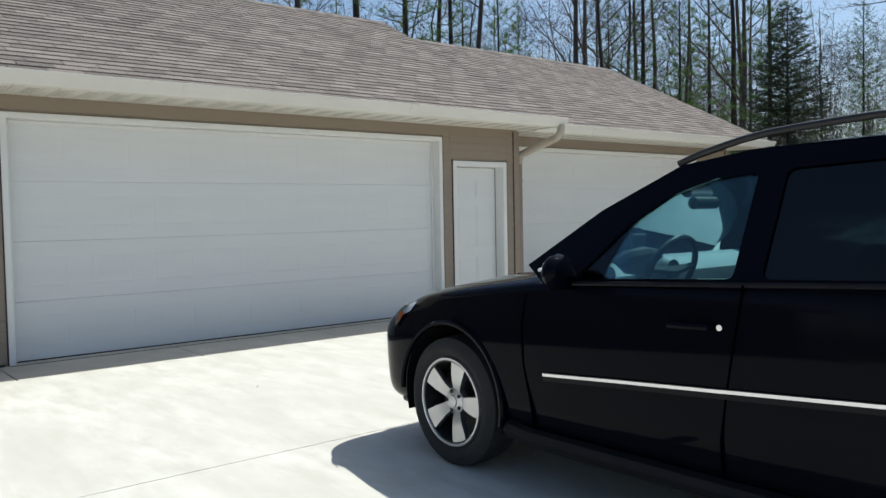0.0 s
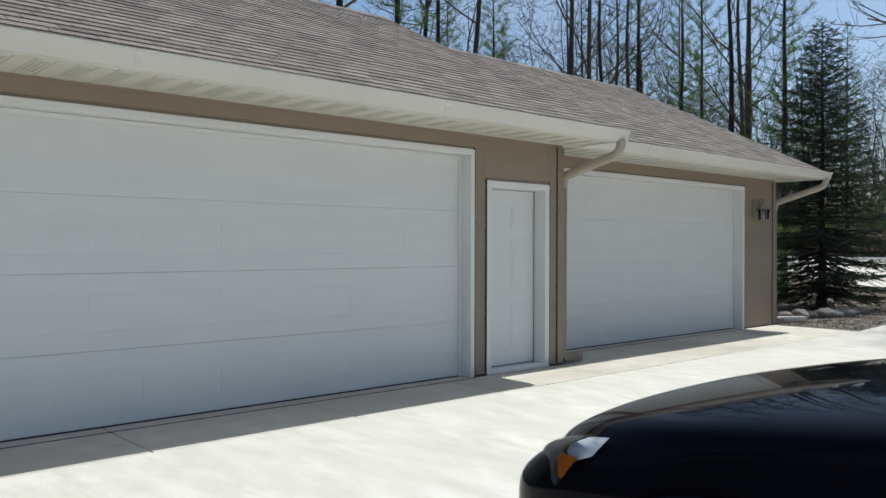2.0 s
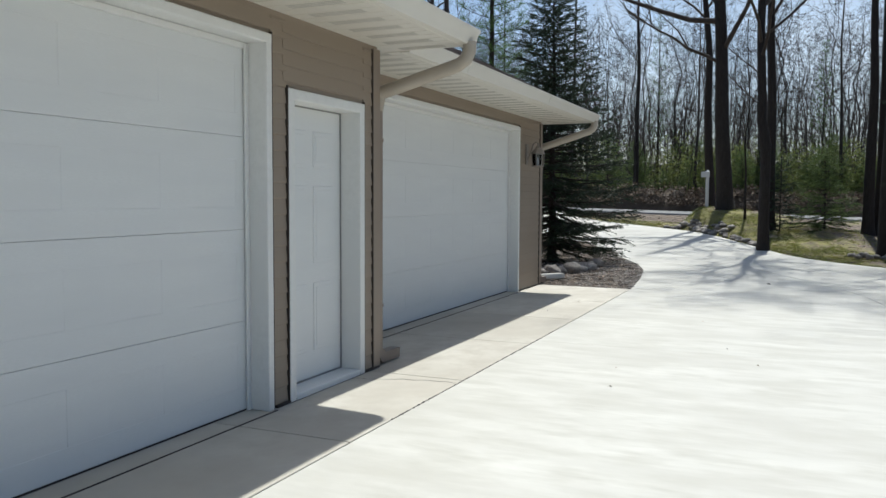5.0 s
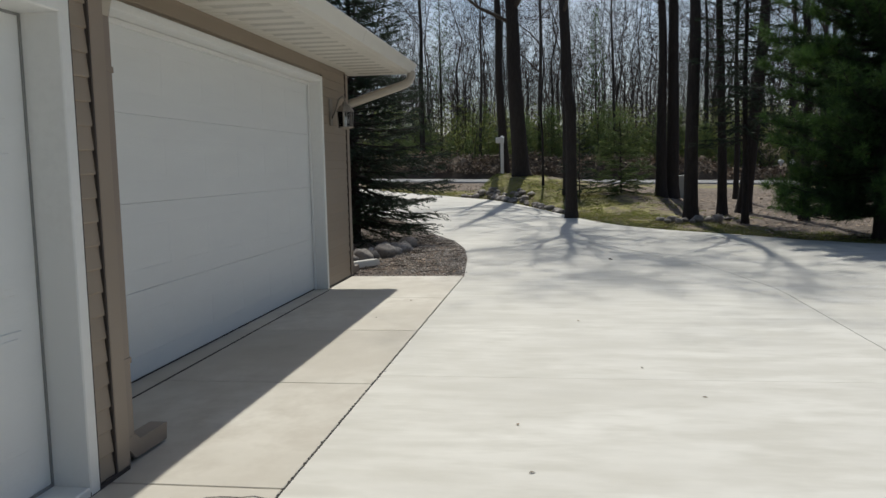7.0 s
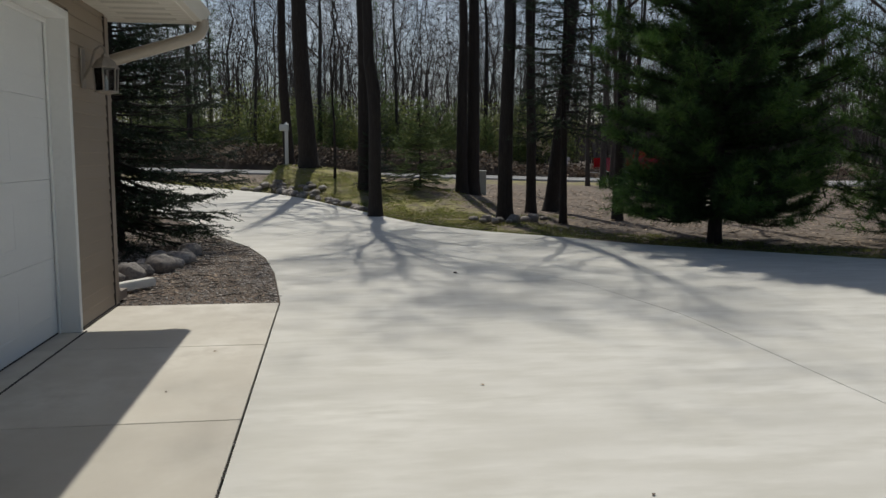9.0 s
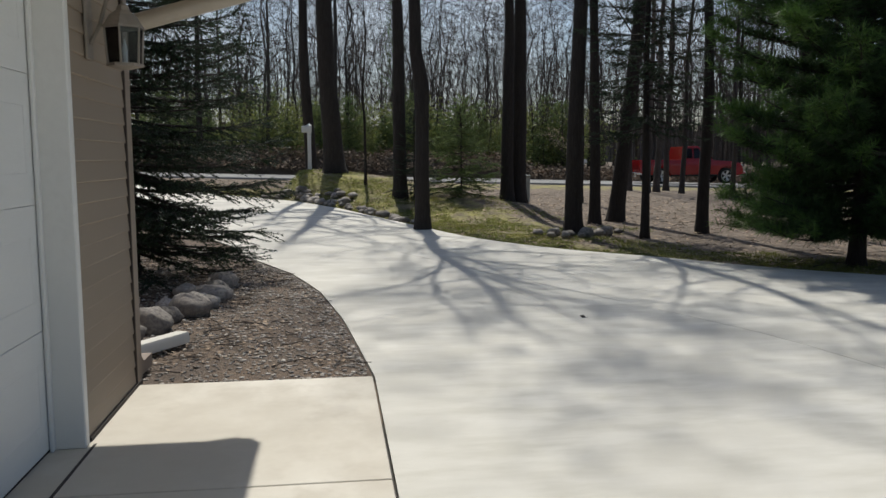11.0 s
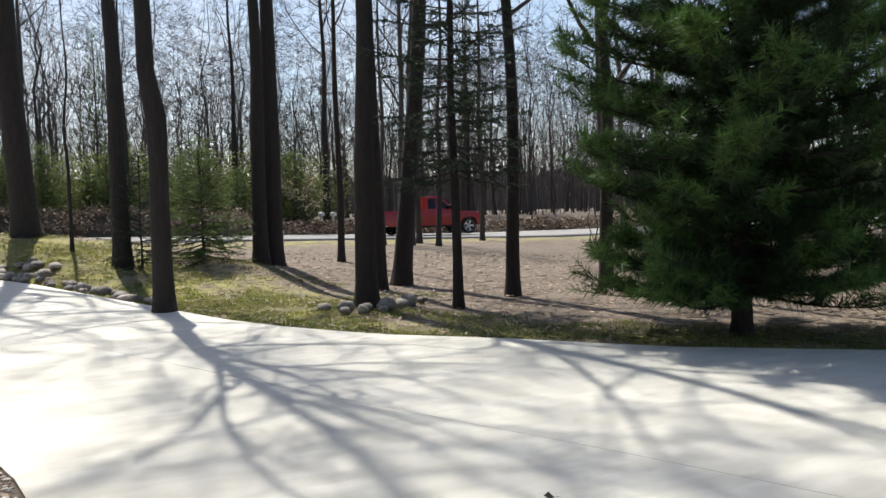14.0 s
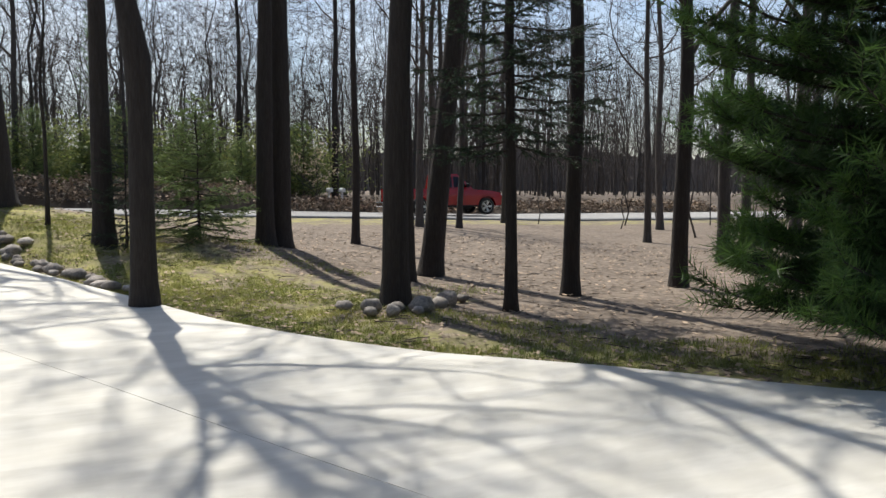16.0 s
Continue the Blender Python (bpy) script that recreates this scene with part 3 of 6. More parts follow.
leaf = Geo().box(7.548, Y1 + 0.155, 0.05, 8.452, Y1 + 0.19, 2.10)
for za, zb in ((0.26, 0.78), (0.93, 1.52), (1.66, 1.93)):
    for xa, xb in ((7.68, 7.95), (8.05, 8.32)):
        leaf.box(xa, Y1 + 0.149, za, xb, Y1 + 0.157, zb, 0.003)
        leaf.box(xa + 0.03, Y1 + 0.145, za + 0.03, xb - 0.03, Y1 + 0.152, zb - 0.03, 0.003)
leaf_ob = part("door_leaf", leaf, DOORWHITE, sd)
WEATHER = material("grey_vinyl", (0.24, 0.24, 0.235), 0.7, colour2=(0.30, 0.30, 0.29), scale=6)
for xa, xb, za, zb in ((7.546, 7.556, 0.046, 2.104), (8.444, 8.454, 0.046, 2.104), (7.557, 8.443, 2.094, 2.104), (7.557, 8.443, 0.046, 0.058)):
    part("weather_strip", Geo().box(xa, Y1 + 0.146, za, xb, Y1 + 0.1545, zb), WEATHER, sd, "grey weather strip round the leaf")
BRASS = material("worn_brass", (0.45, 0.36, 0.2), 0.35, 1.0, colour2=(0.35, 0.28, 0.16), scale=30)
part("knob", Geo().tube([(7.61, Y1 + 0.155, 0.98), (7.61, Y1 + 0.12, 0.98), (7.61, Y1 + 0.11, 0.98), (7.61, Y1 + 0.08, 0.98), (7.61, Y1 + 0.07, 0.98)], [0.012, 0.012, 0.026, 0.028, 0.01], 12), BRASS, sd, "brass knob", smooth=True)
for a, b in ((7.462, 7.469), (8.531, 8.538)):
    part("channel", Geo().box(a, Y1 - 0.026, 0.0, b, Y1 - 0.0005, 2.195), TRIM_DARK, sd, "dark siding channel")


# roofs: decks, shingle courses, ridge caps
def roof(name, label, x0, x1, eave_y, ridge_y, near_x):
    top = thing(name, label, "roof", (x0, eave_y, EAVE_Z), kind="structure")
    rz = EAVE_Z + PITCH * (ridge_y - eave_y)
    back = ridge_y + (ridge_y - eave_y)
    part("roof_deck", Geo().prism([(eave_y + 0.01, EAVE_Z - 0.10), (ridge_y, rz - 0.10), (back, EAVE_Z - 0.10), (back, EAVE_Z - 0.012), (ridge_y, rz - 0.012), (eave_y + 0.01, EAVE_Z - 0.012)], "x", x0, x1), SHINGLE, top)
    n = math.sqrt(1 + PITCH * PITCH)
    exposure, tab = 0.142, 1.0
    slope = (ridge_y - eave_y) * n
    course = Geo()
    for k in range(3):
        a, b = k / 3 + 0.004, (k + 1) / 3 - 0.004
        course.add([(a, 0, 0.0), (b, 0, 0.0), (b, 0, 0.009), (a, 0, 0.009), (b, exposure + 0.02, 0.0), (a, exposure + 0.02, 0.0)],
                   [(0, 1, 2, 3), (3, 2, 4, 5), (1, 4, 2), (0, 3, 5)])
    shared = course.mesh("shingle", SHINGLE, recalc=False)
    turn = math.atan(PITCH)
    rest, made = Geo(), 0
    rng = random.Random(4)
    for r in range(int(slope / exposure) + 1):
        s = r * exposure - 0.02
        off = (r % 2) * 0.1667 + rng.uniform(0, 0.02) + (r % 5) * 0.06
        x = x0 - off
        while x < x1 - 0.02:
            jig = rng.uniform(0, 0.003)
            y, z = eave_y + s / n, EAVE_Z + s / n * PITCH + jig
            whole = x >= x0 - 0.001 and x + 1.0 <= x1 + 0.001
            if whole and made < 250 and near_x[0] <= x <= near_x[1]:
                ob = new("shingle", shared)
                ob.parent, ob.matrix_parent_inverse = top, Matrix.Identity(4)
                ob.matrix_basis = Matrix.Translation((x - x0, y - eave_y, z - EAVE_Z)) @ Matrix.Rotation(turn, 4, "X")
                made += 1
            else:
                for k in range(3):
                    a, b = max(x0, x + k / 3 + 0.004), min(x1, x + (k + 1) / 3 - 0.004)
                    if b - a < 0.02:
                        continue
                    c, q = math.cos(turn), math.sin(turn)
                    e, u = exposure + 0.02, 0.009
                    lift = rng.uniform(0, 0.003)
                    rest.add([(a, y, z), (b, y, z), (b, y - q * u, z + c * u + lift), (a, y - q * u, z + c * u + lift), (b, y + c * e, z + q * e), (a, y + c * e, z + q * e)],
                             [(0, 1, 2, 3), (3, 2, 4, 5), (1, 4, 2), (0, 3, 5)])
            x += tab
    part("shingle_field", rest, SHINGLE, top, recalc=False, kind="stuff")
    cap = Geo()
    x = x0
    while x < x1 - 0.05:
        e = min(x1, x + 0.16)
        cap.prism([(ridge_y - 0.14, rz - 0.055), (ridge_y, rz + 0.022), (ridge_y + 0.14, rz - 0.055), (ridge_y + 0.14, rz - 0.062), (ridge_y - 0.14, rz - 0.062)], "x", x, e - 0.006)
        x += 0.15
    part("ridge_cap", cap, SHINGLE, top, "dark ridge cap shingles")
    # rake boards on the open gable end
    for s, side in ((eave_y, 1), (back, -1)):
        pts = [(s, EAVE_Z - 0.16), (ridge_y, rz - 0.16), (ridge_y, rz - 0.006), (s, EAVE_Z - 0.006)]
        part("rake_board", Geo().prism(pts, "x", x1 - 0.0, x1 + 0.022), GUTTER, top)
    return top


roof("roof_main", "brown-grey asphalt shingle roof with a straight ridge", -13.0, 9.03, 8.15, RIDGE1, (3.0, 9.0))
roof("roof_lower", "lower brown-grey asphalt shingle roof beside the main one", 9.06, 16.15, 8.75, RIDGE2, (9.2, 16.2))


VENT = material("perforated_soffit", (0.52, 0.50, 0.45), 0.6, colour2=(0.46, 0.44, 0.395), scale=20)


def eave(x0, x1, y, wall_y, name):
    """Fascia, gutter and ribbed soffit along an eave."""
    ob = thing(name, "cream aluminium gutter along the eave", "gutter", (x0, y, EAVE_Z), kind="structure")
    prof = [(0.0, -0.13), (-0.06, -0.13), (-0.075, -0.1), (-0.085, -0.05), (-0.11, -0.02), (-0.112, 0.0), (-0.098, 0.004), (-0.096, -0.012), (-0.06, -0.118), (-0.004, -0.118), (-0.004, 0.0), (0.0, 0.0)]
    part("gutter_trough", Geo().prism([(y + a, EAVE_Z - 0.008 + b) for a, b in prof], "x", x0, x1), GUTTER, ob, smooth=True)
    part("gutter_cap", Geo().prism([(y + a, EAVE_Z - 0.008 + b) for a, b in prof[:7]] + [(y, EAVE_Z - 0.004)], "x", x1, x1 + 0.004), GUTTER, ob)
    for i in range(int((x1 - x0) / 3.0)):
        a = x1 - 2.9 * (i + 1)
        part("gutter_seam", Geo().prism([(y + p - 0.0035, EAVE_Z - 0.0085 + q) for p, q in prof[1:6]] + [(y - 0.03, EAVE_Z - 0.03)], "x", a, a + 0.05), GUTTER, ob)
    part("fascia", Geo().box(x0, y + 0.001, SOFFIT - 0.012, x1, y + 0.025, EAVE_Z - 0.015, 0.003), GUTTER, ob)
    s, v = Geo(), Geo()
    x, ribs = x0, 0
    while x < x1 - 0.01:
        e = min(x1, x + 0.135)
        s.box(x + 0.006, y + 0.02, SOFFIT, e - 0.006, wall_y + 0.02, SOFFIT + 0.012, 0.003)
        s.box(x, y + 0.02, SOFFIT + 0.006, x + 0.006, wall_y + 0.02, SOFFIT + 0.016)
        if ribs % 2 == 0 and e - x > 0.1:
            for k in range(3):
                v.box(x + 0.02 + 0.034 * k, y + 0.16, SOFFIT - 0.0015, x + 0.04 + 0.034 * k, wall_y - 0.14, SOFFIT + 0.002)
        ribs += 1
        x = e
    part("soffit_vent", v, VENT, ob, "grey perforated vent strips", recalc=False)
    return ob, s


_, s1 = eave(-13.0, 9.04, 8.15, Y1, "gutter_main")
tagged(part("ceiling_soffit_main", s1, GUTTER, kind="structure"), "cream ribbed soffit under the main eave", "soffit")
_, s2 = eave(9.05, 16.15, 8.75, Y2, "gutter_lower")
tagged(part("ceiling_soffit_lower", s2, GUTTER, kind="structure"), "cream ribbed soffit under the lower eave", "soffit")
tagged(part("soffit_end", Geo().box(XC + 0.02, Y1 - 0.72, SOFFIT + 0.001, 9.03, 16.0, SOFFIT + 0.014), GUTTER, kind="structure"), "cream boxed eave return", "soffit")
tagged(part("soffit_return", Geo().box(XE + 0.03, 8.77, SOFFIT + 0.002, 16.14, 16.0, SOFFIT + 0.014), GUTTER, kind="structure"), "cream boxed eave return", "soffit")


def downspout(name, label, top, bend, wall_pt, foot, mat, straps):
    """A rectangular downpipe: outlet, offset elbow under the soffit, drop along the wall, shoe at the foot."""
    ob = thing(name, label, "downspout", wall_pt, kind="structure")
    prof = [(-0.036, -0.026), (0.036, -0.026), (0.04, -0.02), (0.04, 0.02), (0.036, 0.026), (-0.036, 0.026), (-0.04, 0.02), (-0.04, -0.02)]
    t, w = Vector(top), Vector(wall_pt)
    d = Vector((w.x - t.x, w.y - t.y, 0)).normalized()
    q = [t, t - Vector((0, 0, bend * 0.4)), t - Vector((0, 0, bend * 0.75)) + d * 0.03, t - Vector((0, 0, bend)) + d * 0.09]
    e = w + Vector((0, 0, 0.09)) - d * 0.05
    g = Geo().tube([*q, e, w + Vector((0, 0, 0.04)) - d * 0.02, w - Vector((0, 0, 0.05))], 0.056, 12)
    part("elbow", g, mat, ob, smooth=True)
    part("pipe", Geo().box(w.x - 0.036, w.y - 0.045, 0.12, w.x + 0.036, w.y + 0.045, w.z, 0.008), SPOUT_DARK, ob)
    for z in straps:
        part("strap", Geo().box(w.x - 0.039, w.y - 0.049, z, w.x + 0.039, w.y + 0.049, z + 0.03, 0.002), SPOUT_DARK, ob)
    f = Vector(foot)
    part("shoe", Geo().prism([(w.x - 0.037, 0.14), (w.x - 0.037, 0.09), (w.x + 0.03, 0.02), (f.x, 0.012), (f.x + 0.01, 0.1), (w.x + 0.08, 0.105), (w.x + 0.036, 0.14)], "y", w.y - 0.047, w.y + 0.047), SPOUT_DARK, ob)
    return ob


SPOUT = material("tan_aluminium", (0.38, 0.335, 0.27), 0.45, colour2=(0.44, 0.39, 0.32), scale=3)
SPOUT_DARK = material("brown_aluminium", (0.225, 0.18, 0.145), 0.5, colour2=(0.26, 0.21, 0.165), scale=3)
downspout("downspout", "tan downspout with an elbow under the eave corner", (8.93, 8.09, 2.69), 0.18, (XC + 0.065, Y1 + 0.04, 2.22), (9.2, Y1 + 0.03, 0.06), SPOUT, (0.5, 1.9))
downspout("downspout", "tan downspout at the far garage corner", (15.97, 8.69, 2.69), 0.17, (XE + 0.065, Y2 + 0.04, 2.18), (16.1, Y2 + 0.06, 0.07), SPOUT, (0.5, 1.9))
ext = thing("splash_extension", "white downspout extension lying on the gravel", "drain pipe", (16.1, 9.6, 0.03))
trough = [(0.035, -0.01), (0.06, 0.0), (0.065, 0.05), (0.05, 0.085), (-0.05, 0.085), (-0.065, 0.05), (-0.06, 0.0), (-0.035, -0.01)]
part("trough", Geo().sweep(trough, [(15.95, 9.86, 0.03), (16.4, 9.66, 0.02), (16.82, 9.43, 0.012)]), GUTTER, ext, smooth=True)


# ---- trees ----
def limb(g, start, direction, length, r0, rng, depth, sides, spread=0.9, up=0.25, steps=4, kids=4, tips=None):
    """One branch and, in turn, its own branches, each a tapered and crooked tube."""
    p, d, pts, rad = Vector(start), Vector(direction).normalized(), [Vector(start)], [r0]
    for i in range(steps):
        d = (d + Vector((rng.uniform(-1, 1), rng.uniform(-1, 1), rng.uniform(-0.6, 1) + up)) * 0.3).normalized()
        p = p + d * (length / steps)
        pts.append(p.copy())
        rad.append(r0 * (1 - 0.8 * (i + 1) / steps))
    g.tube(pts, rad, sides, cap=False)
    if tips is not None and depth <= 1:
        tips.append(pts[-1])
    if depth <= 0:
        return
    for k in range(kids):
        t = rng.uniform(0.3, 1.0)
        i = min(steps - 1, int(t * steps))
        at = pts[i].lerp(pts[i + 1], t * steps - i)
        side = Vector((rng.uniform(-1, 1), rng.uniform(-1, 1), rng.uniform(-0.2, 0.9))).normalized()
        limb(g, at, d * 0.7 + side * spread, length * rng.uniform(0.35, 0.6), max(0.004, r0 * (1 - 0.75 * t) * 0.6), rng, depth - 1, max(3, sides - 1), spread, up, 3, kids, tips)


def trunk_points(base, height, dia, lean, rng, n=14, wobble=0.12, kink=None):
    pts, rad = [], []
    x, y = base[0], base[1]
    for i in range(n + 1):
        f = (i / n) ** 1.5
        wv = wobble * min(1, f * 3)
        pts.append((x + lean[0] * f * height + wv * noise.noise(Vector((f * 4, base[0], 1))), y + lean[1] * f * height + wv * noise.noise(Vector((f * 4, base[1], 7))), base[2] - 0.15 + f * (height + 0.15)))
        if kink:
            b = smooth01((pts[-1][2] - base[2] - kink[0]) / 0.7)
            pts[-1] = (pts[-1][0] + kink[1] * b, pts[-1][1] + kink[2] * b, pts[-1][2])
        flare = 1 + 0.55 * math.exp(-f * height / 0.22)
        rad.append(max(0.015, dia / 2 * flare * (1 - 0.92 * f)))
    return pts, rad


def at_height(pts, z):
    for a, b in zip(pts, pts[1:]):
        if b[2] >= z:
            f = (z - a[2]) / max(1e-6, b[2] - a[2])
            return Vector(a).lerp(Vector(b), f)
    return Vector(pts[-1])


def twigs(g, at, rng, count, length, wide=0.007):
    """Thin twigs, each one a sliver, fanning up and out from a point."""
    for _ in range(count):
        d = Vector((rng.uniform(-1, 1), rng.uniform(-1, 1), rng.uniform(-0.3, 1))).normalized()
        w = d.cross(Vector((rng.uniform(-1, 1), rng.uniform(-1, 1), rng.uniform(-1, 1)))).normalized() * wide
        n = len(g.v)
        tip = at + d * length * rng.uniform(0.4, 1.2)
        g.v += [tuple(at - w), tuple(at + w), tuple(tip)]
        g.f.append((n, n + 1, n + 2))


def bare_tree(x, y, dia, height, label, lean=(0, 0), seed=1, crown_from=0.35, limbs=14, depth=2, bark=None, name="tree", extra=(), kink=None):
    """A leafless broadleaf tree: a flared trunk and a crown of forking limbs."""
    rng = random.Random(seed)
    z = land(x, y) - 0.03
    ob = thing(name, label, "tree", (x, y, z), "trees by the drive")
    pts, rad = trunk_points((x, y, z), height, dia, lean, rng, 22, 0.16, kink)
    if kink:
        rad = [r * (1 + 0.28 * math.exp(-((p[2] - z - kink[0]) / 0.3) ** 2)) for p, r in zip(pts, rad)]
    part("trunk", Geo().tube(pts, rad, 14), bark or BARK, ob, smooth="all", recalc=False)
    g, tips = Geo(), []
    for k in range(limbs):
        f = crown_from + (0.97 - crown_from) * (k + rng.random()) / limbs
        a = rng.uniform(0, 6.283)
        start = at_height(pts, z + f * height)
        limb(g, start, (math.cos(a), math.sin(a), rng.uniform(0.35, 1.0)), height * rng.uniform(0.16, 0.36) * (1.25 - 0.7 * f), dia * 0.2 * (1.1 - f), rng, depth, 6, 0.95, 0.3, 6, 5 if depth > 2 else 4, tips)
    for h, dx, dy, dz, length, r in extra:
        limb(g, at_height(pts, z + h), (dx, dy, dz), length, r, rng, 2, 7, 0.6, 0.05, 6, 5)
    for p in tips:
        twigs(g, p, rng, 1 if depth > 2 else 2, 0.5, 0.004)
    part("crown", g, TWIG, ob, "bare spring branches", smooth="all", recalc=False)
    return ob


def needles(g, at, axis, length, count, size, rng, droop=0.0, wide=0.006):
    """A brush of thin needles round the end of a shoot."""
    axis = Vector(axis).normalized()
    for i in range(count):
        f = rng.random()
        root = at + axis * (length * f)
        side = Vector((rng.uniform(-1, 1), rng.uniform(-1, 1), rng.uniform(-1, 1)))
        side = (side - axis * side.dot(axis))
        if side.length < 1e-3:
            continue
        d = (axis * rng.uniform(0.3, 0.9) + side.normalized() * rng.uniform(0.5, 1.0) - Vector((0, 0, droop))).normalized()
        w = d.cross(Vector((rng.uniform(-1, 1), rng.uniform(-1, 1), rng.uniform(-1, 1)))).normalized() * wide
        n = len(g.v)
        tip = root + d * size * rng.uniform(0.7, 1.2)
        g.v += [tuple(root - w), tuple(root + w), tuple(tip)]
        g.f.append((n, n + 1, n + 2))


def conifer(x, y, height, radius, label, seed, kind="pine", bare=0.12, branches=110, trunk_dia=0.2, mat=None, name="pine_tree", group="", dense=1.0, sag=0.0, z=None, lean=(0, 0), needle_r=None, shape=0.85, tips=None):
    """An evergreen: a straight trunk, whorled branches with shoots, and needle brushes on every shoot."""
    rng = random.Random(seed)
    z = land(x, y) - 0.03 if z is None else z
    ob = thing(name, label, "tree", (x, y, z), group or "evergreens")
    pts, rad = trunk_points((x, y, z), height, trunk_dia, lean, rng, 10, 0.05)
    part("trunk", Geo().tube(pts, rad, 9), BARK, ob, smooth="all", recalc=False)
    wood, leaf, outer = Geo(), Geo(), Geo()
    for k in range(branches):
        f = bare + (1 - bare) * ((k + rng.random()) / branches) ** 1.15
        reach = radius * (1 - f) ** shape * rng.uniform(0.7, 1.12) + 0.12
        reach *= min(1.0, 0.72 + 1.4 * (f - bare)) if kind == "pine" else (0.8 if f < bare + 0.08 else 1.0)
        a = k * 2.399 + rng.uniform(-0.5, 0.5)
        start = at_height(pts, z + f * height)
        out = Vector((math.cos(a), math.sin(a), 0))
        rise = (-0.2 if kind == "pine" else -0.12) + (0.75 if kind == "pine" else 0.55) * f - sag * (1 - f) + rng.uniform(-0.14, 0.14)
        p, line = start.copy(), [start.copy()]
        steps = 6
        for i in range(steps):
            q = (i + 1) / steps
            lift = rise + (0.42 * q * q if kind == "pine" else 0.28 * q * q)
            d = (out + Vector((rng.uniform(-0.12, 0.12), rng.uniform(-0.12, 0.12), lift))).normalized()
            p = p + d * (reach / steps)
            line.append(p.copy())
        wood.tube(line, [max(0.004, 0.011 * (reach + 0.4) * (1 - 0.85 * i / steps)) for i in range(steps + 1)], 4, cap=False)
        shoots = max(3, int((9 if kind == "pine" else 13) * reach / max(0.6, 0.7 * radius) * dense * (1.7 if kind == "pine" else 1.5)))
        for s in range(shoots):
            t = rng.uniform(0.1, 1.0) if s else 1.0
            i = min(steps - 1, int(t * steps))
            at = line[i].lerp(line[i + 1], t * steps - i)
            fw = (line[i + 1] - line[i]).normalized()
            side = fw.cross(Vector((0, 0, 1))).normalized() * rng.choice((-1, 1))
            if kind == "pine":
                ax = (fw * rng.uniform(0.4, 1) + side * rng.uniform(0, 0.9) + Vector((0, 0, rng.uniform(0, 0.6)))).normalized()
                ln = rng.uniform(0.12, 0.3)
                wood.tube([at, at + ax * ln], [0.005, 0.003], 3, cap=False)
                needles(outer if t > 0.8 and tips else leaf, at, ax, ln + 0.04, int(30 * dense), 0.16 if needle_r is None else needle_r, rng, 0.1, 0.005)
            else:
                ax = (fw * 0.75 + side * rng.uniform(0.35, 0.9) + Vector((0, 0, rng.uniform(-0.5, 0.15)))).normalized()
                ln = rng.uniform(0.14, 0.36) * (0.6 + 0.5 * min(1.6, reach))
                wood.tube([at, at + ax * ln], [0.005, 0.002], 3, cap=False)
                needles(leaf, at, ax, ln, int(34 * dense), 0.036 if needle_r is None else needle_r, rng, 0.0, 0.006)
    part("branchwork", wood, BARK, ob, recalc=False, kind="stuff")
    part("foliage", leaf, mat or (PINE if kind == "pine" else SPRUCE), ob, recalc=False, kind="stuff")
    # the outermost shoots carry the green that is painted as sunlit
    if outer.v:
        part("young_foliage", outer, tips, ob, "outer needles coloured a lighter, sunlit green", recalc=False, kind="stuff")
    return ob


# the trunks that stand beside the drive
bare_tree(26.7, 6.43, 0.31, 17, "dark leafless tree with a bulge in its trunk, beside the drive", (0.0, 0.0), 11, 0.3, 34, 3, kink=(2.75, 0.0, 0.15))
bare_tree(25.75, 3.55, 0.35, 17, "tall dark leafless tree ringed with field stones", (-0.01, 0.005), 12, 0.36, 24, 3)
bare_tree(32.45, 3.1, 0.43, 19, "stout dark leafless tree on the lawn", (0.0, 0.0), 13, 0.4, 16)
bare_tree(32.2, 3.47, 0.36, 16, "slim dark tree pressed against a stouter one", (0.0, 0.01), 14, 0.5, 10)
bare_tree(34.6, 0.65, 0.20, 13, "thin leafless tree on bare earth", (0, 0), 15, 0.4, 10)
bare_tree(27.9, 2.4, 0.26, 16, "slim dark leafless tree in a pair", (0, 0), 16, 0.45, 10)
bare_tree(28.4, 1.75, 0.38, 17, "dark leafless tree leaning over bare earth", (-0.03, -0.085), 17, 0.45, 14)
bare_tree(25.6, 0.95, 0.24, 15, "straight slim leafless tree on bare earth", (0, 0.0), 18, 0.3, 14)
bare_tree(25.6, -1.05, 0.26, 14, "leafless tree beside the young pine", (0, 0), 19, 0.2, 14)
bare_tree(32.0, 6.43, 0.37, 18, "dark leafless tree with brush at its foot", (0, 0.01), 20, 0.35, 16, 3)
bare_tree(36.0, 8.14, 0.64, 21, "massive dark oak trunk on the bank", (0.01, 0.05), 21, 0.28, 20, extra=((7.2, -0.1, 1.0, 0.02, 7.0, 0.12), (5.6, -0.3, 0.8, 0.5, 4.5, 0.08)))
bare_tree(38.5, 8.9, 0.40, 18, "dark trunk behind the massive one", (0.0, 0.05), 22, 0.4, 12)
bare_tree(33.6, 7.3, 0.09, 7, "slender sapling on the grassy bank", (0, 0), 23, 0.3, 9, 1)

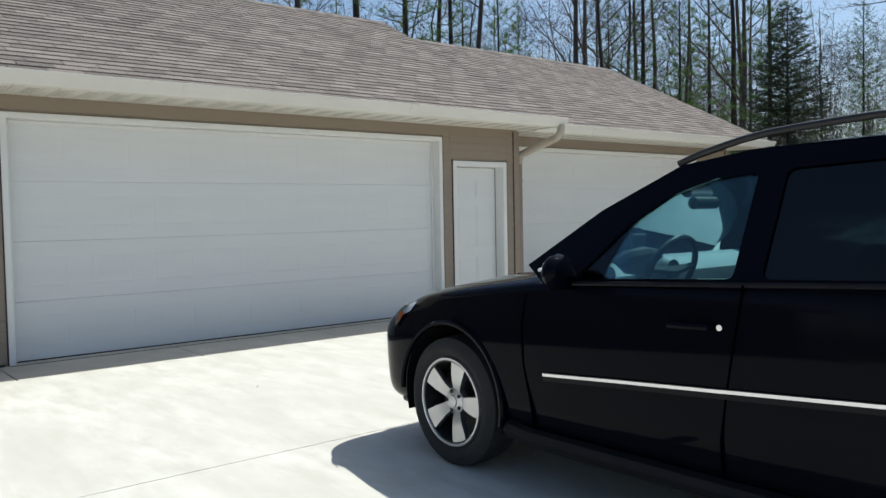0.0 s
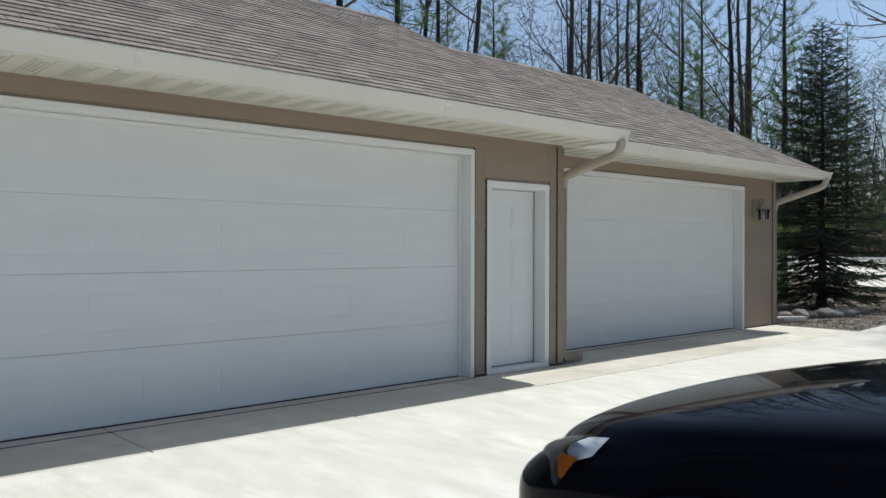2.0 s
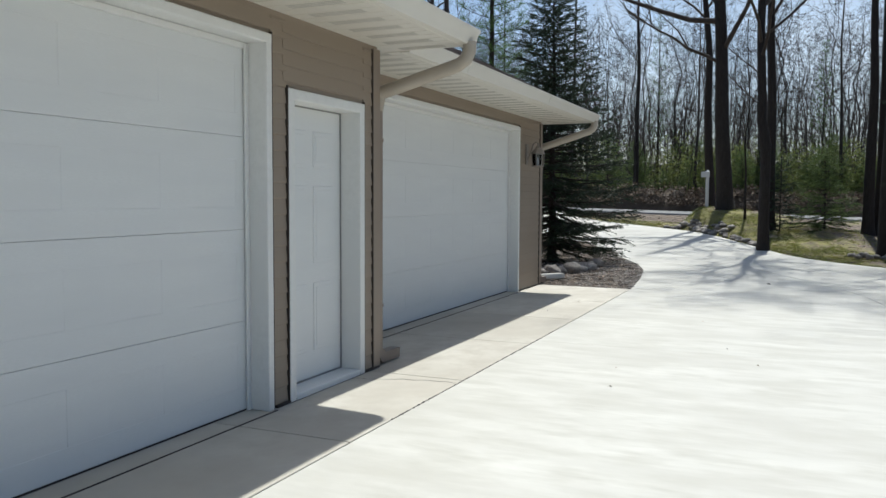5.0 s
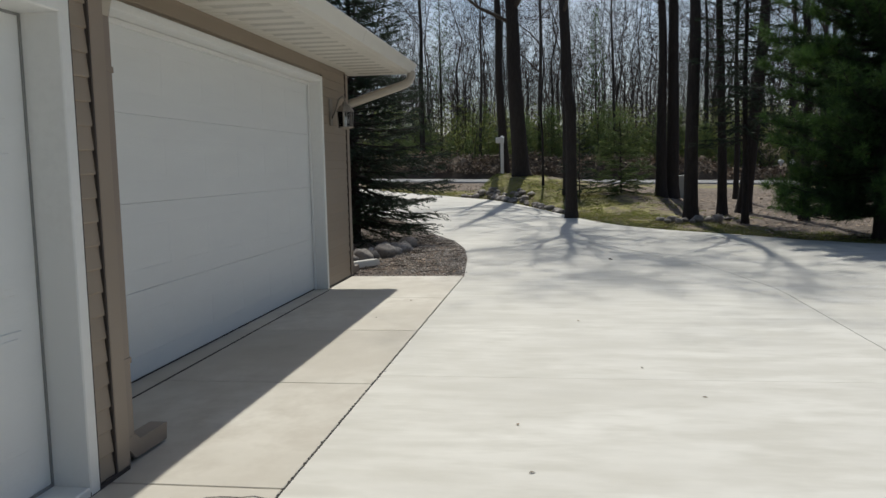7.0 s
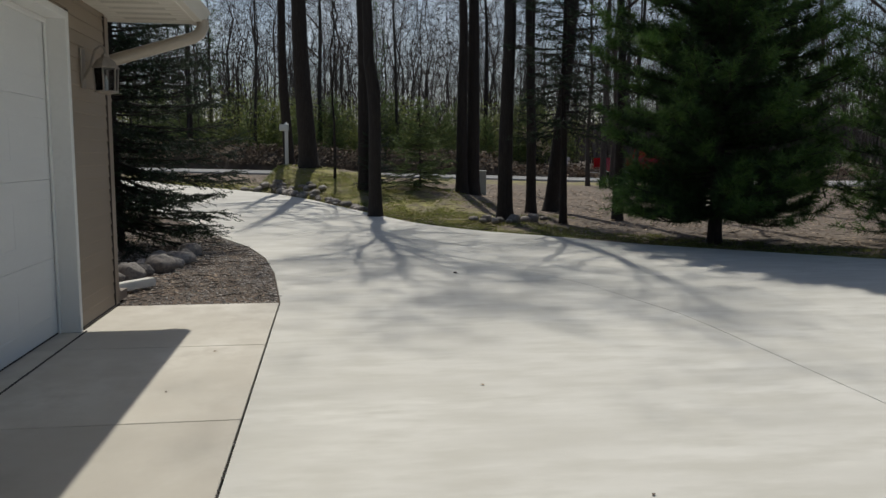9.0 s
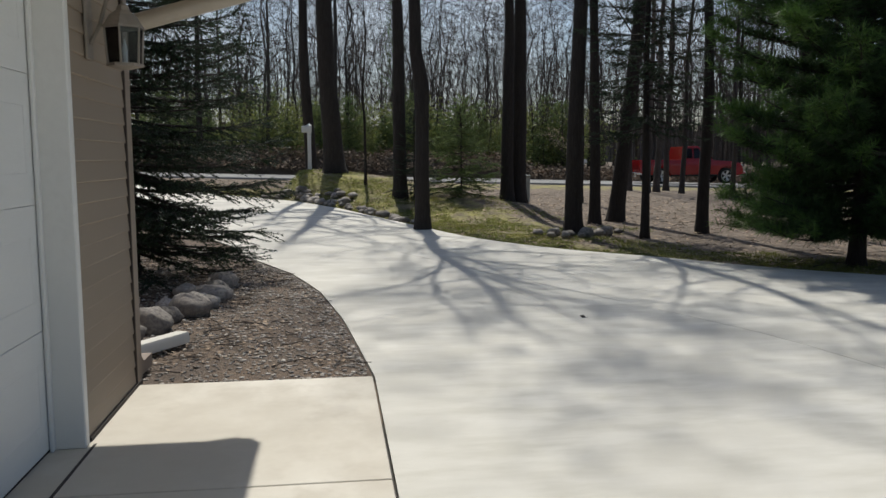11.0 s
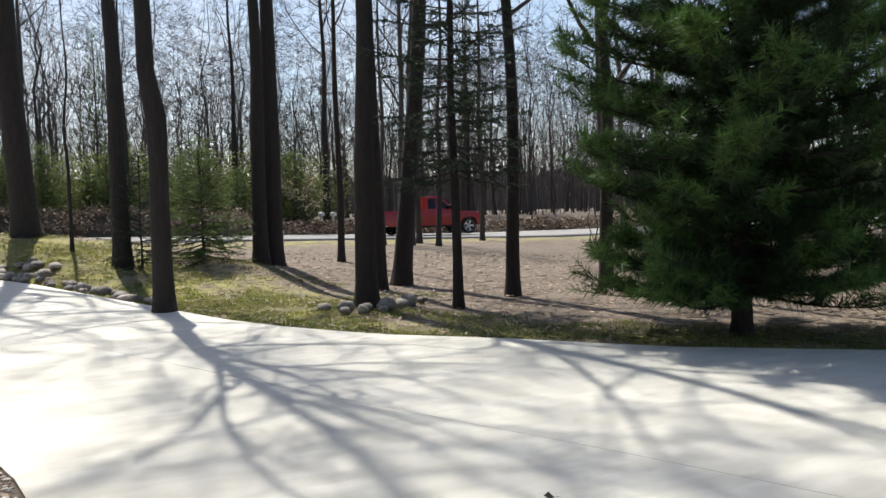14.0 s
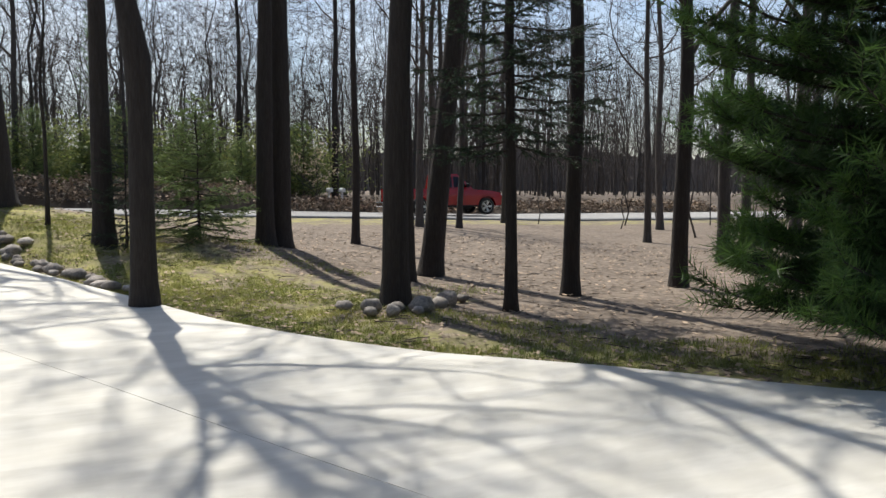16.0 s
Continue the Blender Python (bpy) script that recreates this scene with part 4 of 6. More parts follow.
conifer(20.57, 1.1, 8.8, 2.2, "bushy young white pine with soft green needles", 31, "pine", 0.05, 430, 0.22, dense=1.5, shape=0.55, tips=PINE_LIT)
conifer(19.4, -2.5, 8.4, 2.5, "bushy young white pine beside another", 32, "pine", 0.04, 250, 0.22, dense=1.3, shape=0.55, tips=PINE_LIT)
conifer(20.6, 10.7, 6.7, 1.95, "dark spruce with sweeping branches by the garage corner", 33, "spruce", 0.05, 330, 0.2, name="spruce_tree", dense=1.35, sag=0.22)
conifer(24.7, 2.5, 9.5, 1.5, "thin spruce with a bare lower trunk", 34, "spruce", 0.2, 130, 0.16, name="spruce_tree", sag=0.2, dense=1.2)
conifer(32.2, 4.75, 2.6, 1.15, "small young spruce on the lawn", 35, "spruce", 0.02, 78, 0.06, SAPLING, "spruce_sapling", dense=1.15, sag=0.1)
conifer(31.6, 6.1, 2.3, 0.62, "small dark spruce at the foot of a trunk", 36, "spruce", 0.02, 46, 0.05, name="spruce_sapling", dense=0.8)
young = conifer(22.5, 13.2, 3.0, 1.2, "bright young pine with yellow-green needles", 37, "pine", 0.03, 60, 0.08, SAPLING, "pine_sapling", "young pines", dense=0.75, needle_r=0.2)
tall = conifer(10.0, 25.0, 17.0, 2.8, "tall green pine behind the garage", 38, "pine", 0.3, 95, 0.34, PINE_LIT, name="pine_tree", group="tall pines", dense=0.6, needle_r=0.26)
narrow = conifer(26.3, 14.3, 14.0, 2.0, "tall narrow pine with light green needles beyond the garage", 39, "pine", 0.12, 120, 0.24, PINE_LIT, name="pine_tree", group="tall pines", dense=0.75, needle_r=0.2)

plan = random.Random(77)


def plant(ob, places, spread=0.25):
    for x, y in places:
        k = plan.uniform(1 - spread, 1 + spread)
        copy_thing(ob, Matrix.Translation((x, y, land(x, y) - 0.03)) @ Matrix.Rotation(plan.uniform(0, 6.28), 4, "Z") @ Matrix.Scale(k, 4))


plant(tall, [(5, 27), (14.5, 19.2), (17, 30), (22, 26), (27, 31), (31, 23), (36, 29), (-2, 24), (41, 34), (24, 38), (12, 36), (64, -20), (70, 16)])
plant(narrow, [(28, 19), (33, 33), (20, 21), (38, 24), (61, 26), (66, 4)])
plant(young, [(60, 14), (61.5, 9), (59.5, 5), (62, 1.5), (60.5, 18), (63, 12), (61, -1), (64, 6), (65, 20), (66, 9.5), (61.5, -5.5), (60, 24), (63, -9), (67, 0), (68, 14), (37, 26), (33, 21), (59.8, 10.8), (59.4, 7.2), (60.8, 3.4), (62.2, 16.2), (61.2, 21.5), (59.2, 0.4), (64.5, 9), (63.4, 24), (62.6, -3), (66, 17), (65, 2.5), (59.6, 12.6), (61.9, 6.9), (60.4, 27), (63, 31), (59.0, 4.2), (59.5, -2.6), (60.2, -6.2), (58.9, 8.9), (60.1, 1.9), (59.3, -4.4), (61.4, 4.6)], 0.45)

# bare trees of the wood's edge, behind the house, beside the drive and along the road
edge_a = bare_tree(30.0, 17.5, 0.30, 17, "bare grey-brown tree at the edge of the wood", (0.01, 0.0), 51, 0.3, 9, 2, BARK_GREY)
edge_b = bare_tree(24.0, 19.5, 0.24, 15, "bare slender tree at the edge of the wood", (0.0, 0.02), 52, 0.25, 8, 2, BARK_GREY)
edge_c = bare_tree(34.5, 20.5, 0.36, 19, "bare dark tree at the edge of the wood", (-0.01, 0.01), 53, 0.4, 9, 2)
for ob in (edge_a, edge_b, edge_c):
    ob["group"] = "trees of the wood's edge"
for ob, places in ((edge_a, [(21, 18), (26, 22.5), (33, 25), (37.5, 21.5), (41, 27), (12, 21), (45.0, -20), (44, -27), (40.5, -3.9), (61, 8), (60, -13), (62, 21), (36, -14), (30, -9)]),
                   (edge_b, [(18, 20), (28.5, 25), (36, 24), (8, 22), (40.8, -4.4), (41.3, -3.5), (39.8, -5.0), (60, 3), (61, -18), (60.5, 12), (33, -7), (28, -4.5), (38, -12), (43.5, -9), (23.5, -6), (42.2, -5.4), (32.5, 18.8)]),
                   (edge_c, [(16, 24), (39, 30), (43, 31), (60.5, 16), (61.5, -3), (60, -8), (63, 30), (38, -20), (27, -12), (33, -18), (3, 23), (23, 28)])):
    plant(ob, places, 0.2)


# ---- the far wood: one mass of trunks and twigs ----
def scatter(name, label, shapes, places, mat, k):
    """Copies of small shapes, joined into one mesh. places: rows of x, y, z, turn, size. k: corners of each face."""
    vs, fs, n = [], [], 0
    arrays = [(np.array(g.v, np.float32), np.array([f for f in g.f if len(f) == k], np.int32)) for g in shapes]
    for i, (x, y, z, a, s) in enumerate(places):
        v, f = arrays[i % len(arrays)]
        c, q = math.cos(a) * s, math.sin(a) * s
        w = np.empty_like(v)
        w[:, 0], w[:, 1], w[:, 2] = v[:, 0] * c - v[:, 1] * q + x, v[:, 0] * q + v[:, 1] * c + y, v[:, 2] * s + z
        vs.append(w)
        fs.append(f + n)
        n += len(v)
    v, f = np.concatenate(vs), np.concatenate(fs)
    me = bpy.data.meshes.new(name)
    me.vertices.add(len(v))
    me.vertices.foreach_set("co", v.ravel())
    me.loops.add(f.size)
    me.loops.foreach_set("vertex_index", f.ravel())
    me.polygons.add(len(f))
    me.polygons.foreach_set("loop_start", np.arange(0, f.size, k, dtype=np.int32))
    me.update(calc_edges=True)
    me.materials.append(mat)
    ob = new(name, me)
    return tagged(ob, label, "vegetation", kind="stuff")


def wood_shape(seed, height, dia, limbs, depth=1, kids=3, start=0.3):
    rng, g = random.Random(seed), Geo()
    pts, rad = trunk_points((0, 0, 0), height, dia, (rng.uniform(-0.05, 0.05), rng.uniform(-0.05, 0.05)), rng, 8, 0.9)
    g.tube(pts, rad, 5, cap=False)
    for i in range(limbs):
        f = start + (0.97 - start) * (i + rng.random()) / limbs
        a = rng.uniform(0, 6.28)
        limb(g, at_height(pts, f * height), (math.cos(a), math.sin(a), rng.uniform(0.4, 1.2)), height * rng.uniform(0.16, 0.36) * (1.3 - 0.7 * f), max(0.014, dia * 0.24 * (1.15 - f)), rng, depth, 3, 0.7, 0.45, 3, kids)
    return g


def wood_places(n, x0, x1, y0, y1, seed, lo=0.7, hi=1.25):
    rng, out = random.Random(seed), []
    while len(out) < n:
        x, y = rng.uniform(x0, x1), rng.uniform(y0, y1)
        out.append((x, y, land(x, y) - 0.1, rng.uniform(0, 6.28), rng.uniform(lo, hi)))
    return out


near_shapes = [wood_shape(s, 11 + s % 5, 0.10 + 0.045 * (s % 4), 8, 2, 3, 0.12) for s in range(1, 10)]
far_shapes = [wood_shape(s, 12 + s % 5, 0.10 + 0.045 * (s % 4), 7, 1, 3, 0.2) for s in range(11, 20)]
scatter("wood_edge", "bare grey-brown woodland across the road", near_shapes, wood_places(230, 59.5, 78, -42, 52, 3), BARK_GREY, 4)
# the stands seeded 15 and 16 are unseen, added to darken reflections and fill
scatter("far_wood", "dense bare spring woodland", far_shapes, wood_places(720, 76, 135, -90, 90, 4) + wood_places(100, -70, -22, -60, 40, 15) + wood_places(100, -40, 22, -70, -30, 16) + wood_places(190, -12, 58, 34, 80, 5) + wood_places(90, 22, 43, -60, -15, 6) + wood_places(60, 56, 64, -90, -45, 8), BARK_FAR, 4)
sapling_shapes = [wood_shape(s, 5 + s % 3, 0.05, 5, 1, 2) for s in range(31, 36)]
scatter("undergrowth", "thin bare saplings under the trees", sapling_shapes, wood_places(520, 58.5, 84, -45, 50, 9) + wood_places(90, 18, 46, 20, 40, 10) + wood_places(40, 26, 43, -30, -9, 12), BARK_GREY, 4)


def spray(seed, count=70, size=1.0):
    rng, g = random.Random(seed), Geo()
    for _ in range(count // 5):
        twigs(g, Vector((rng.gauss(0, 0.8), rng.gauss(0, 0.8), rng.gauss(0, 0.9))), rng, 5, size, 0.011)
    return g


def crown_places(n, x0, x1, y0, y1, z0, z1, seed):
    rng, out = random.Random(seed), []
    for _ in range(n):
        x, y = rng.uniform(x0, x1), rng.uniform(y0, y1)
        out.append((x, y, land(x, y) + z0 + (z1 - z0) * rng.random() ** 0.8, rng.uniform(0, 6.28), rng.uniform(0.7, 1.4)))
    return out


scatter("twig_lace", "fine bare twigs of the woodland crowns", [spray(s) for s in range(6)],
        crown_places(1900, 60, 82, -45, 55, 1.5, 14, 41) + crown_places(900, 84, 125, -60, 80, 2, 12, 42) + crown_places(420, 2, 56, 27, 45, 4, 15, 43) + crown_places(110, 24, 43, -35, -9, 3, 14, 44), BARK_FAR, 3)


def leaf_tuft(seed, n, r, h, size):
    rng, g = random.Random(seed), Geo()
    for i in range(n):
        c = Vector((rng.gauss(0, r), rng.gauss(0, r), rng.uniform(0.1, 1) * h))
        a, b = Vector((rng.gauss(0, 1), rng.gauss(0, 1), rng.gauss(0, 0.6))).normalized() * size, Vector((rng.gauss(0, 1), rng.gauss(0, 1), rng.gauss(0, 0.6))).normalized() * size * 0.6
        m = len(g.v)
        g.v += [tuple(c - a), tuple(c + b), tuple(c + a), tuple(c - b)]
        g.f.append((m, m + 1, m + 2, m + 3))
    return g


scatter("budding_bushes", "yellow-green budding bushes across the road", [leaf_tuft(s, 240, 0.8, 3.4, 0.085) for s in (1, 2, 3, 4)], wood_places(120, 59.0, 63, -8, 14, 21, 0.5, 1.25) + wood_places(90, 62, 76, -12, 34, 22, 0.6, 1.5), BUDS, 4)

# the rest of the wood, far off, its colour paled as if by haze
dist = Geo()
dn = 900
for i in range(dn + 1):
    a = radians(-75 + 190 * i / dn)
    r = 150 + 6 * noise.noise(Vector((i * 0.08, 0, 0)))
    top = 7.4 + 2.2 * noise.noise(Vector((i * 0.06, 3, 0))) + 1.8 * noise.noise(Vector((i * 0.37, 7, 0))) + 1.5 * noise.noise(Vector((i * 0.93, 1, 4)))
    dist.v += [(r * math.cos(a), r * math.sin(a), -1.0), (r * math.cos(a), r * math.sin(a), top)]
dist.f = [(2 * i, 2 * i + 2, 2 * i + 3, 2 * i + 1) for i in range(dn)]
HAZE = material("hazed_distant_wood", (0.15, 0.13, 0.118), 1.0, colour2=(0.25, 0.225, 0.205), scale=0.6, stretch=(3, 3, 0.12), fine=(0.06, 0.05, 0.045), fine_scale=1.2)
tagged(part("backdrop", dist, HAZE, recalc=False, kind="structure"), "grey-brown mass of distant bare woodland, haze in its colour", "backdrop")

# leafy, stony bank across the road, and the dead leaves on the ground
bank = Geo()
brng = random.Random(5)
bank_rows = []
for i in range(-60, 91):
    y = i * 0.7
    xr = 56.6 + along([(p[1], p[0]) for p in ROAD_NEAR], y) - 48.0
    row = []
    for j in range(7):
        f = j / 6
        bump = 0.28 * noise.noise(Vector((xr * 0.9 + j * 0.8, y * 0.9, 2))) + 0.14 * noise.noise(Vector((j * 2.1, y * 2.7, 5)))
        row.append((xr + 2.6 * f, y, land(xr + 2.6 * f, y) - 0.1 + (1.0 + 2.2 * bump) * math.sin(math.pi * min(1, f * 1.05)) * (1.05 if y > -3 else 0.4)))
    bank_rows.append(row)
for r in bank_rows:
    bank.v += r
for i in range(len(bank_rows) - 1):
    for j in range(6):
        bank.f.append((i * 7 + j, (i + 1) * 7 + j, (i + 1) * 7 + j + 1, i * 7 + j + 1))
tagged(part("brush_bank", bank, LITTER, smooth="all", kind="stuff"), "low bank of dead leaves and brush across the road", "bank")
bank_leaves = [leaf_tuft(s, 40, 0.35, 0.5, 0.085) for s in range(6)]
bank_places = []
for _ in range(1500):
    r = brng.choice(bank_rows[18:130])
    p = r[brng.randint(1, 4)]
    bank_places.append((p[0], p[1], p[2] - 0.12, brng.uniform(0, 6.28), brng.uniform(0.6, 1.3)))
scatter("brush_leaves", "dead leaves and cut brush heaped on the bank", bank_leaves, bank_places, LITTER, 4)


def lying_leaf(seed):
    rng, g = random.Random(seed), Geo()
    w = rng.uniform(0.018, 0.03)
    g.v = [(-w * 1.4, 0, 0.004), (0, -w * 0.7, 0.012), (w * 1.4, 0, rng.uniform(0.005, 0.02)), (0, w * 0.7, 0.003)]
    g.f = [(0, 1, 2, 3)]
    return g


def on_lawn(n, seed, smin, smax, x0, x1, lift=-0.035):
    rng, out = random.Random(seed), []
    while len(out) < n:
        x = rng.uniform(x0, x1)
        y = along(LAWN_EDGE, x) - smin - (smax - smin) * rng.random() ** 1.5
        out.append((x, y, land(x, y) + lift, rng.uniform(0, 6.28), rng.uniform(0.7, 1.5)))
    return out


scatter("fallen_leaves", "brown dead leaves strewn over the earth", [lying_leaf(s) for s in range(8)], on_lawn(20000, 3, 0.1, 14, 18, 46), LITTER, 4)


def grass_tuft(seed):
    rng, g = random.Random(seed), Geo()
    for i in range(9):
        a, l, h = rng.uniform(0, 6.28), rng.uniform(0.01, 0.04), rng.uniform(0.02, 0.05)
        x, y = rng.gauss(0, 0.04), rng.gauss(0, 0.04)
        w = 0.0035
        n = len(g.v)
        g.v += [(x - w * math.sin(a), y + w * math.cos(a), 0), (x + w * math.sin(a), y - w * math.cos(a), 0), (x + l * math.cos(a), y + l * math.sin(a), h)]
        g.f.append((n, n + 1, n + 2))
    return g


tufts = [grass_tuft(s) for s in range(10)]
near = [p for p in on_lawn(15000, 5, 0.02, 2.6, 17.5, 40, -0.05) if noise.noise(Vector((p[0] * 0.9, p[1] * 0.9, 0))) > -0.25]
bankside = [p for p in on_lawn(7000, 6, 0.02, 4.4, 26, 40, -0.05) if noise.noise(Vector((p[0] * 0.7, p[1] * 0.7, 4))) > 0.0]
scatter("grass", "short spring grass, green and straw-coloured", tufts, near + bankside, GRASS, 3)

# ---- gravel bed by the corner ----
bed_geo = Geo()
bed_edge = [Vector((x, along(BED_EDGE, x), 0)) for x in [15.66 + 0.35 * i for i in range(42)]]
bed_far = [Vector((p.x, 12.5 + 0.75 * max(0, p.x - 20), 0)) for p in bed_edge]
tagged(part("gravel_bed", strip(bed_edge, bed_far, 0, 14, drop=0.02), GRAVEL, kind="structure"), "gravel bed littered with leaves beside the garage corner", "ground")
prng = random.Random(9)


def pebble(seed, size=0.013):
    return Geo().stone((0, 0, 0), size, random.Random(seed), 0.4, 3, 5)


peb = []
while len(peb) < 8500:
    x = prng.uniform(15.68, 24)
    y = along(BED_EDGE, x) + 0.02 + prng.random() ** 1.4 * 3.0
    if x < 15.8 and y > 9.4:
        continue
    peb.append((x, y, land(x, y) - 0.016, prng.uniform(0, 6.28), prng.uniform(0.5, 1.7)))
scatter("gravel", "loose grey and tan gravel", [pebble(s) for s in range(8)], peb, PEBBLE, 4)


def on_bed(n, seed, x1=23.0, deep=2.6, lift=-0.012):
    rng, out = random.Random(seed), []
    while len(out) < n:
        x = rng.uniform(15.9, x1)
        y = along(BED_EDGE, x) + 0.05 + deep * rng.random()
        if noise.noise(Vector((x * 1.3, y * 1.3, 9.0))) + rng.uniform(-0.35, 0.35) > -0.05:
            out.append((x, y, land(x, y) + lift, rng.uniform(0, 6.28), rng.uniform(0.5, 1.5)))
    return out


def stick(seed):
    """A crooked dead twig lying flat."""
    rng, g = random.Random(seed), Geo()
    p, d, pts = Vector((-0.09, 0, 0.012)), 0.0, []
    for _ in range(5):
        pts.append(p.copy())
        d += rng.uniform(-0.5, 0.5)
        p = p + Vector((math.cos(d) * 0.045, math.sin(d) * 0.045, rng.uniform(-0.004, 0.006)))
    return g.tube(pts, [0.004, 0.004, 0.0035, 0.003, 0.0015], 4, cap=False)


scatter("bed_leaves", "rust-brown dead leaves and needles caught in the gravel", [lying_leaf(s) for s in range(20, 28)], [(x, y, z, a, 0.55 * k) for x, y, z, a, k in on_bed(2200, 71)], LITTER, 4)
scatter("bed_twigs", "short dead twigs lying on the gravel", [stick(s) for s in range(8)], on_bed(420, 72), TWIG, 4)
scatter("lawn_twigs", "thin dead twigs lying on the earth and grass", [stick(s) for s in range(8, 16)], on_lawn(700, 73, 0.2, 12, 18, 40, -0.03), TWIG, 4)
RIVER = material("river_stone", (0.30, 0.27, 0.24), 0.8, colour2=(0.46, 0.43, 0.40), scale=7, island=0.5, bump=0.2, bump_scale=30)

srng = random.Random(14)


def boulder(x, y, size, label, group, squash=0.7, dz=0.0):
    squash *= srng.uniform(0.7, 1.05)
    size *= 0.88
    z = land(x, y) + size * squash * 0.3 + dz
    ob = part("field_stone", Geo().stone((0, 0, 0), size, srng, squash, 8, 12), STONE, smooth="all")
    ob.location = (x, y, z)
    return tagged(ob, label, "stone", group)


for x, y, s in [(16.6, 9.98, 0.15), (17.0, 9.9, 0.21), (17.42, 9.8, 0.22), (17.8, 9.72, 0.16), (18.15, 9.6, 0.22), (18.55, 9.55, 0.19), (18.95, 9.5, 0.23), (19.4, 9.52, 0.17), (19.75, 9.5, 0.22), (20.15, 9.55, 0.18), (18.35, 9.85, 0.14), (19.15, 9.8, 0.15)]:
    boulder(x, y, s, "rounded grey field stone edging the gravel bed", "stones edging the gravel bed")
for i in range(46):
    x, y = 16.35 + 2.3 * srng.random(), 10.12 + 0.75 * srng.random()
    ob = part("river_stone", Geo().stone((0, 0, 0), srng.uniform(0.05, 0.085), srng, 0.6, 6, 9), RIVER, smooth="all")
    ob.location = (x, y, land(x, y) + 0.012)
    tagged(ob, "smooth rounded river stone behind the edging", "stone", "river stones behind the edging")
for x, y, s in [(25.35, 4.05, 0.16), (25.18, 3.8, 0.13), (25.1, 3.5, 0.17), (25.2, 3.2, 0.14), (25.45, 2.98, 0.17), (25.75, 2.85, 0.12), (25.0, 4.2, 0.1), (24.95, 3.95, 0.11), (24.9, 3.65, 0.09), (25.6, 4.3, 0.13), (25.55, 2.7, 0.1)]:
    boulder(x, y, s, "field stone at the foot of a tall tree", "stones ringing the tree")
for i in range(26):
    x = 27.9 + 0.27 * i
    y = along(LAWN_EDGE, x) - srng.uniform(0.1, 0.35)
    boulder(x, y, srng.uniform(0.1, 0.17), "grey stone edging the grassy bank", "stones edging the bank")
for i in range(30):
    x = 32.6 + 0.11 * i + srng.uniform(-0.1, 0.1)
    y = along(LAWN_EDGE, x) - srng.uniform(0.12, 0.75)
    boulder(x, y, srng.uniform(0.11, 0.2), "grey stone piled against the bank", "stones piled on the bank")

# a pale-leaved sapling across the road
beech = thing("beech_sapling", "young beech holding pale dry leaves", "tree", (57.9, -6.1, land(57.9, -6.1)))
brg, bwood, tips = random.Random(61), Geo(), []
for i in range(9):
    a = brg.uniform(0, 6.28)
    limb(bwood, (57.9, -6.1, land(57.9, -6.1) + 0.1 + 0.15 * i), (math.cos(a), math.sin(a), 0.7), brg.uniform(1.2, 2.6), 0.025, brg, 2, 4, 0.9, 0.2, 4, 4, tips)
part("stem", bwood, BARK_GREY, beech, recalc=False)
bl = Geo()
for p in tips:
    for j in range(3):
        c = p + Vector((brg.gauss(0, 0.1), brg.gauss(0, 0.1), brg.gauss(0, 0.08)))
        a, b = Vector((brg.gauss(0, 1), brg.gauss(0, 1), brg.gauss(0, 1))).normalized() * 0.055, Vector((brg.gauss(0, 1), brg.gauss(0, 1), brg.gauss(0, 1))).normalized() * 0.035
        bl.add([c - a, c + b, c + a, c - b], [(0, 1, 2, 3)])
part("foliage", bl, BEECH, beech, "pale dry leaves", recalc=False)


# ---- vehicles ----
PAINT = material("black_car_paint", (0.0025, 0.003, 0.006), 0.05, colour2=(0.003, 0.0035, 0.007), scale=3, specular=0.06)
RED_PAINT = material("red_car_paint", (0.30, 0.009, 0.011), 0.25, colour2=(0.26, 0.008, 0.01), scale=2, coat=0.6)
CLADDING = material("dark_plastic", (0.007, 0.007, 0.008), 0.55, colour2=(0.011, 0.011, 0.012), scale=8, specular=0.2)
GAP = material("dark_gap", (0.0015, 0.0015, 0.0015), 0.9, specular=0.0)
RUBBER = material("tyre_rubber", (0.018, 0.018, 0.018), 0.85, colour2=(0.03, 0.029, 0.027), scale=10, bump=0.1)
ALLOY = material("silver_alloy", (0.55, 0.56, 0.57), 0.32, 0.9, colour2=(0.48, 0.49, 0.5), scale=9)
CHROME = material("chrome", (0.72, 0.73, 0.75), 0.15, 1.0, colour2=(0.6, 0.61, 0.63), scale=12)
DARK_METAL = material("dark_metal", (0.03, 0.03, 0.032), 0.5, 0.6, colour2=(0.05, 0.05, 0.05), scale=9)
DASH = material("grey_dashboard", (0.32, 0.34, 0.36), 0.6, colour2=(0.27, 0.29, 0.31), scale=6)
LEATHER = material("black_leather", (0.02, 0.02, 0.022), 0.5, colour2=(0.03, 0.03, 0.033), scale=7)
AMBER = material("amber_lens", (0.75, 0.2, 0.02), 0.15, colour2=(0.65, 0.16, 0.02), scale=15)
LAMP_SHELL = material("lamp_reflector", (0.8, 0.82, 0.85), 0.25, 0.15, colour2=(0.62, 0.64, 0.68), scale=18)


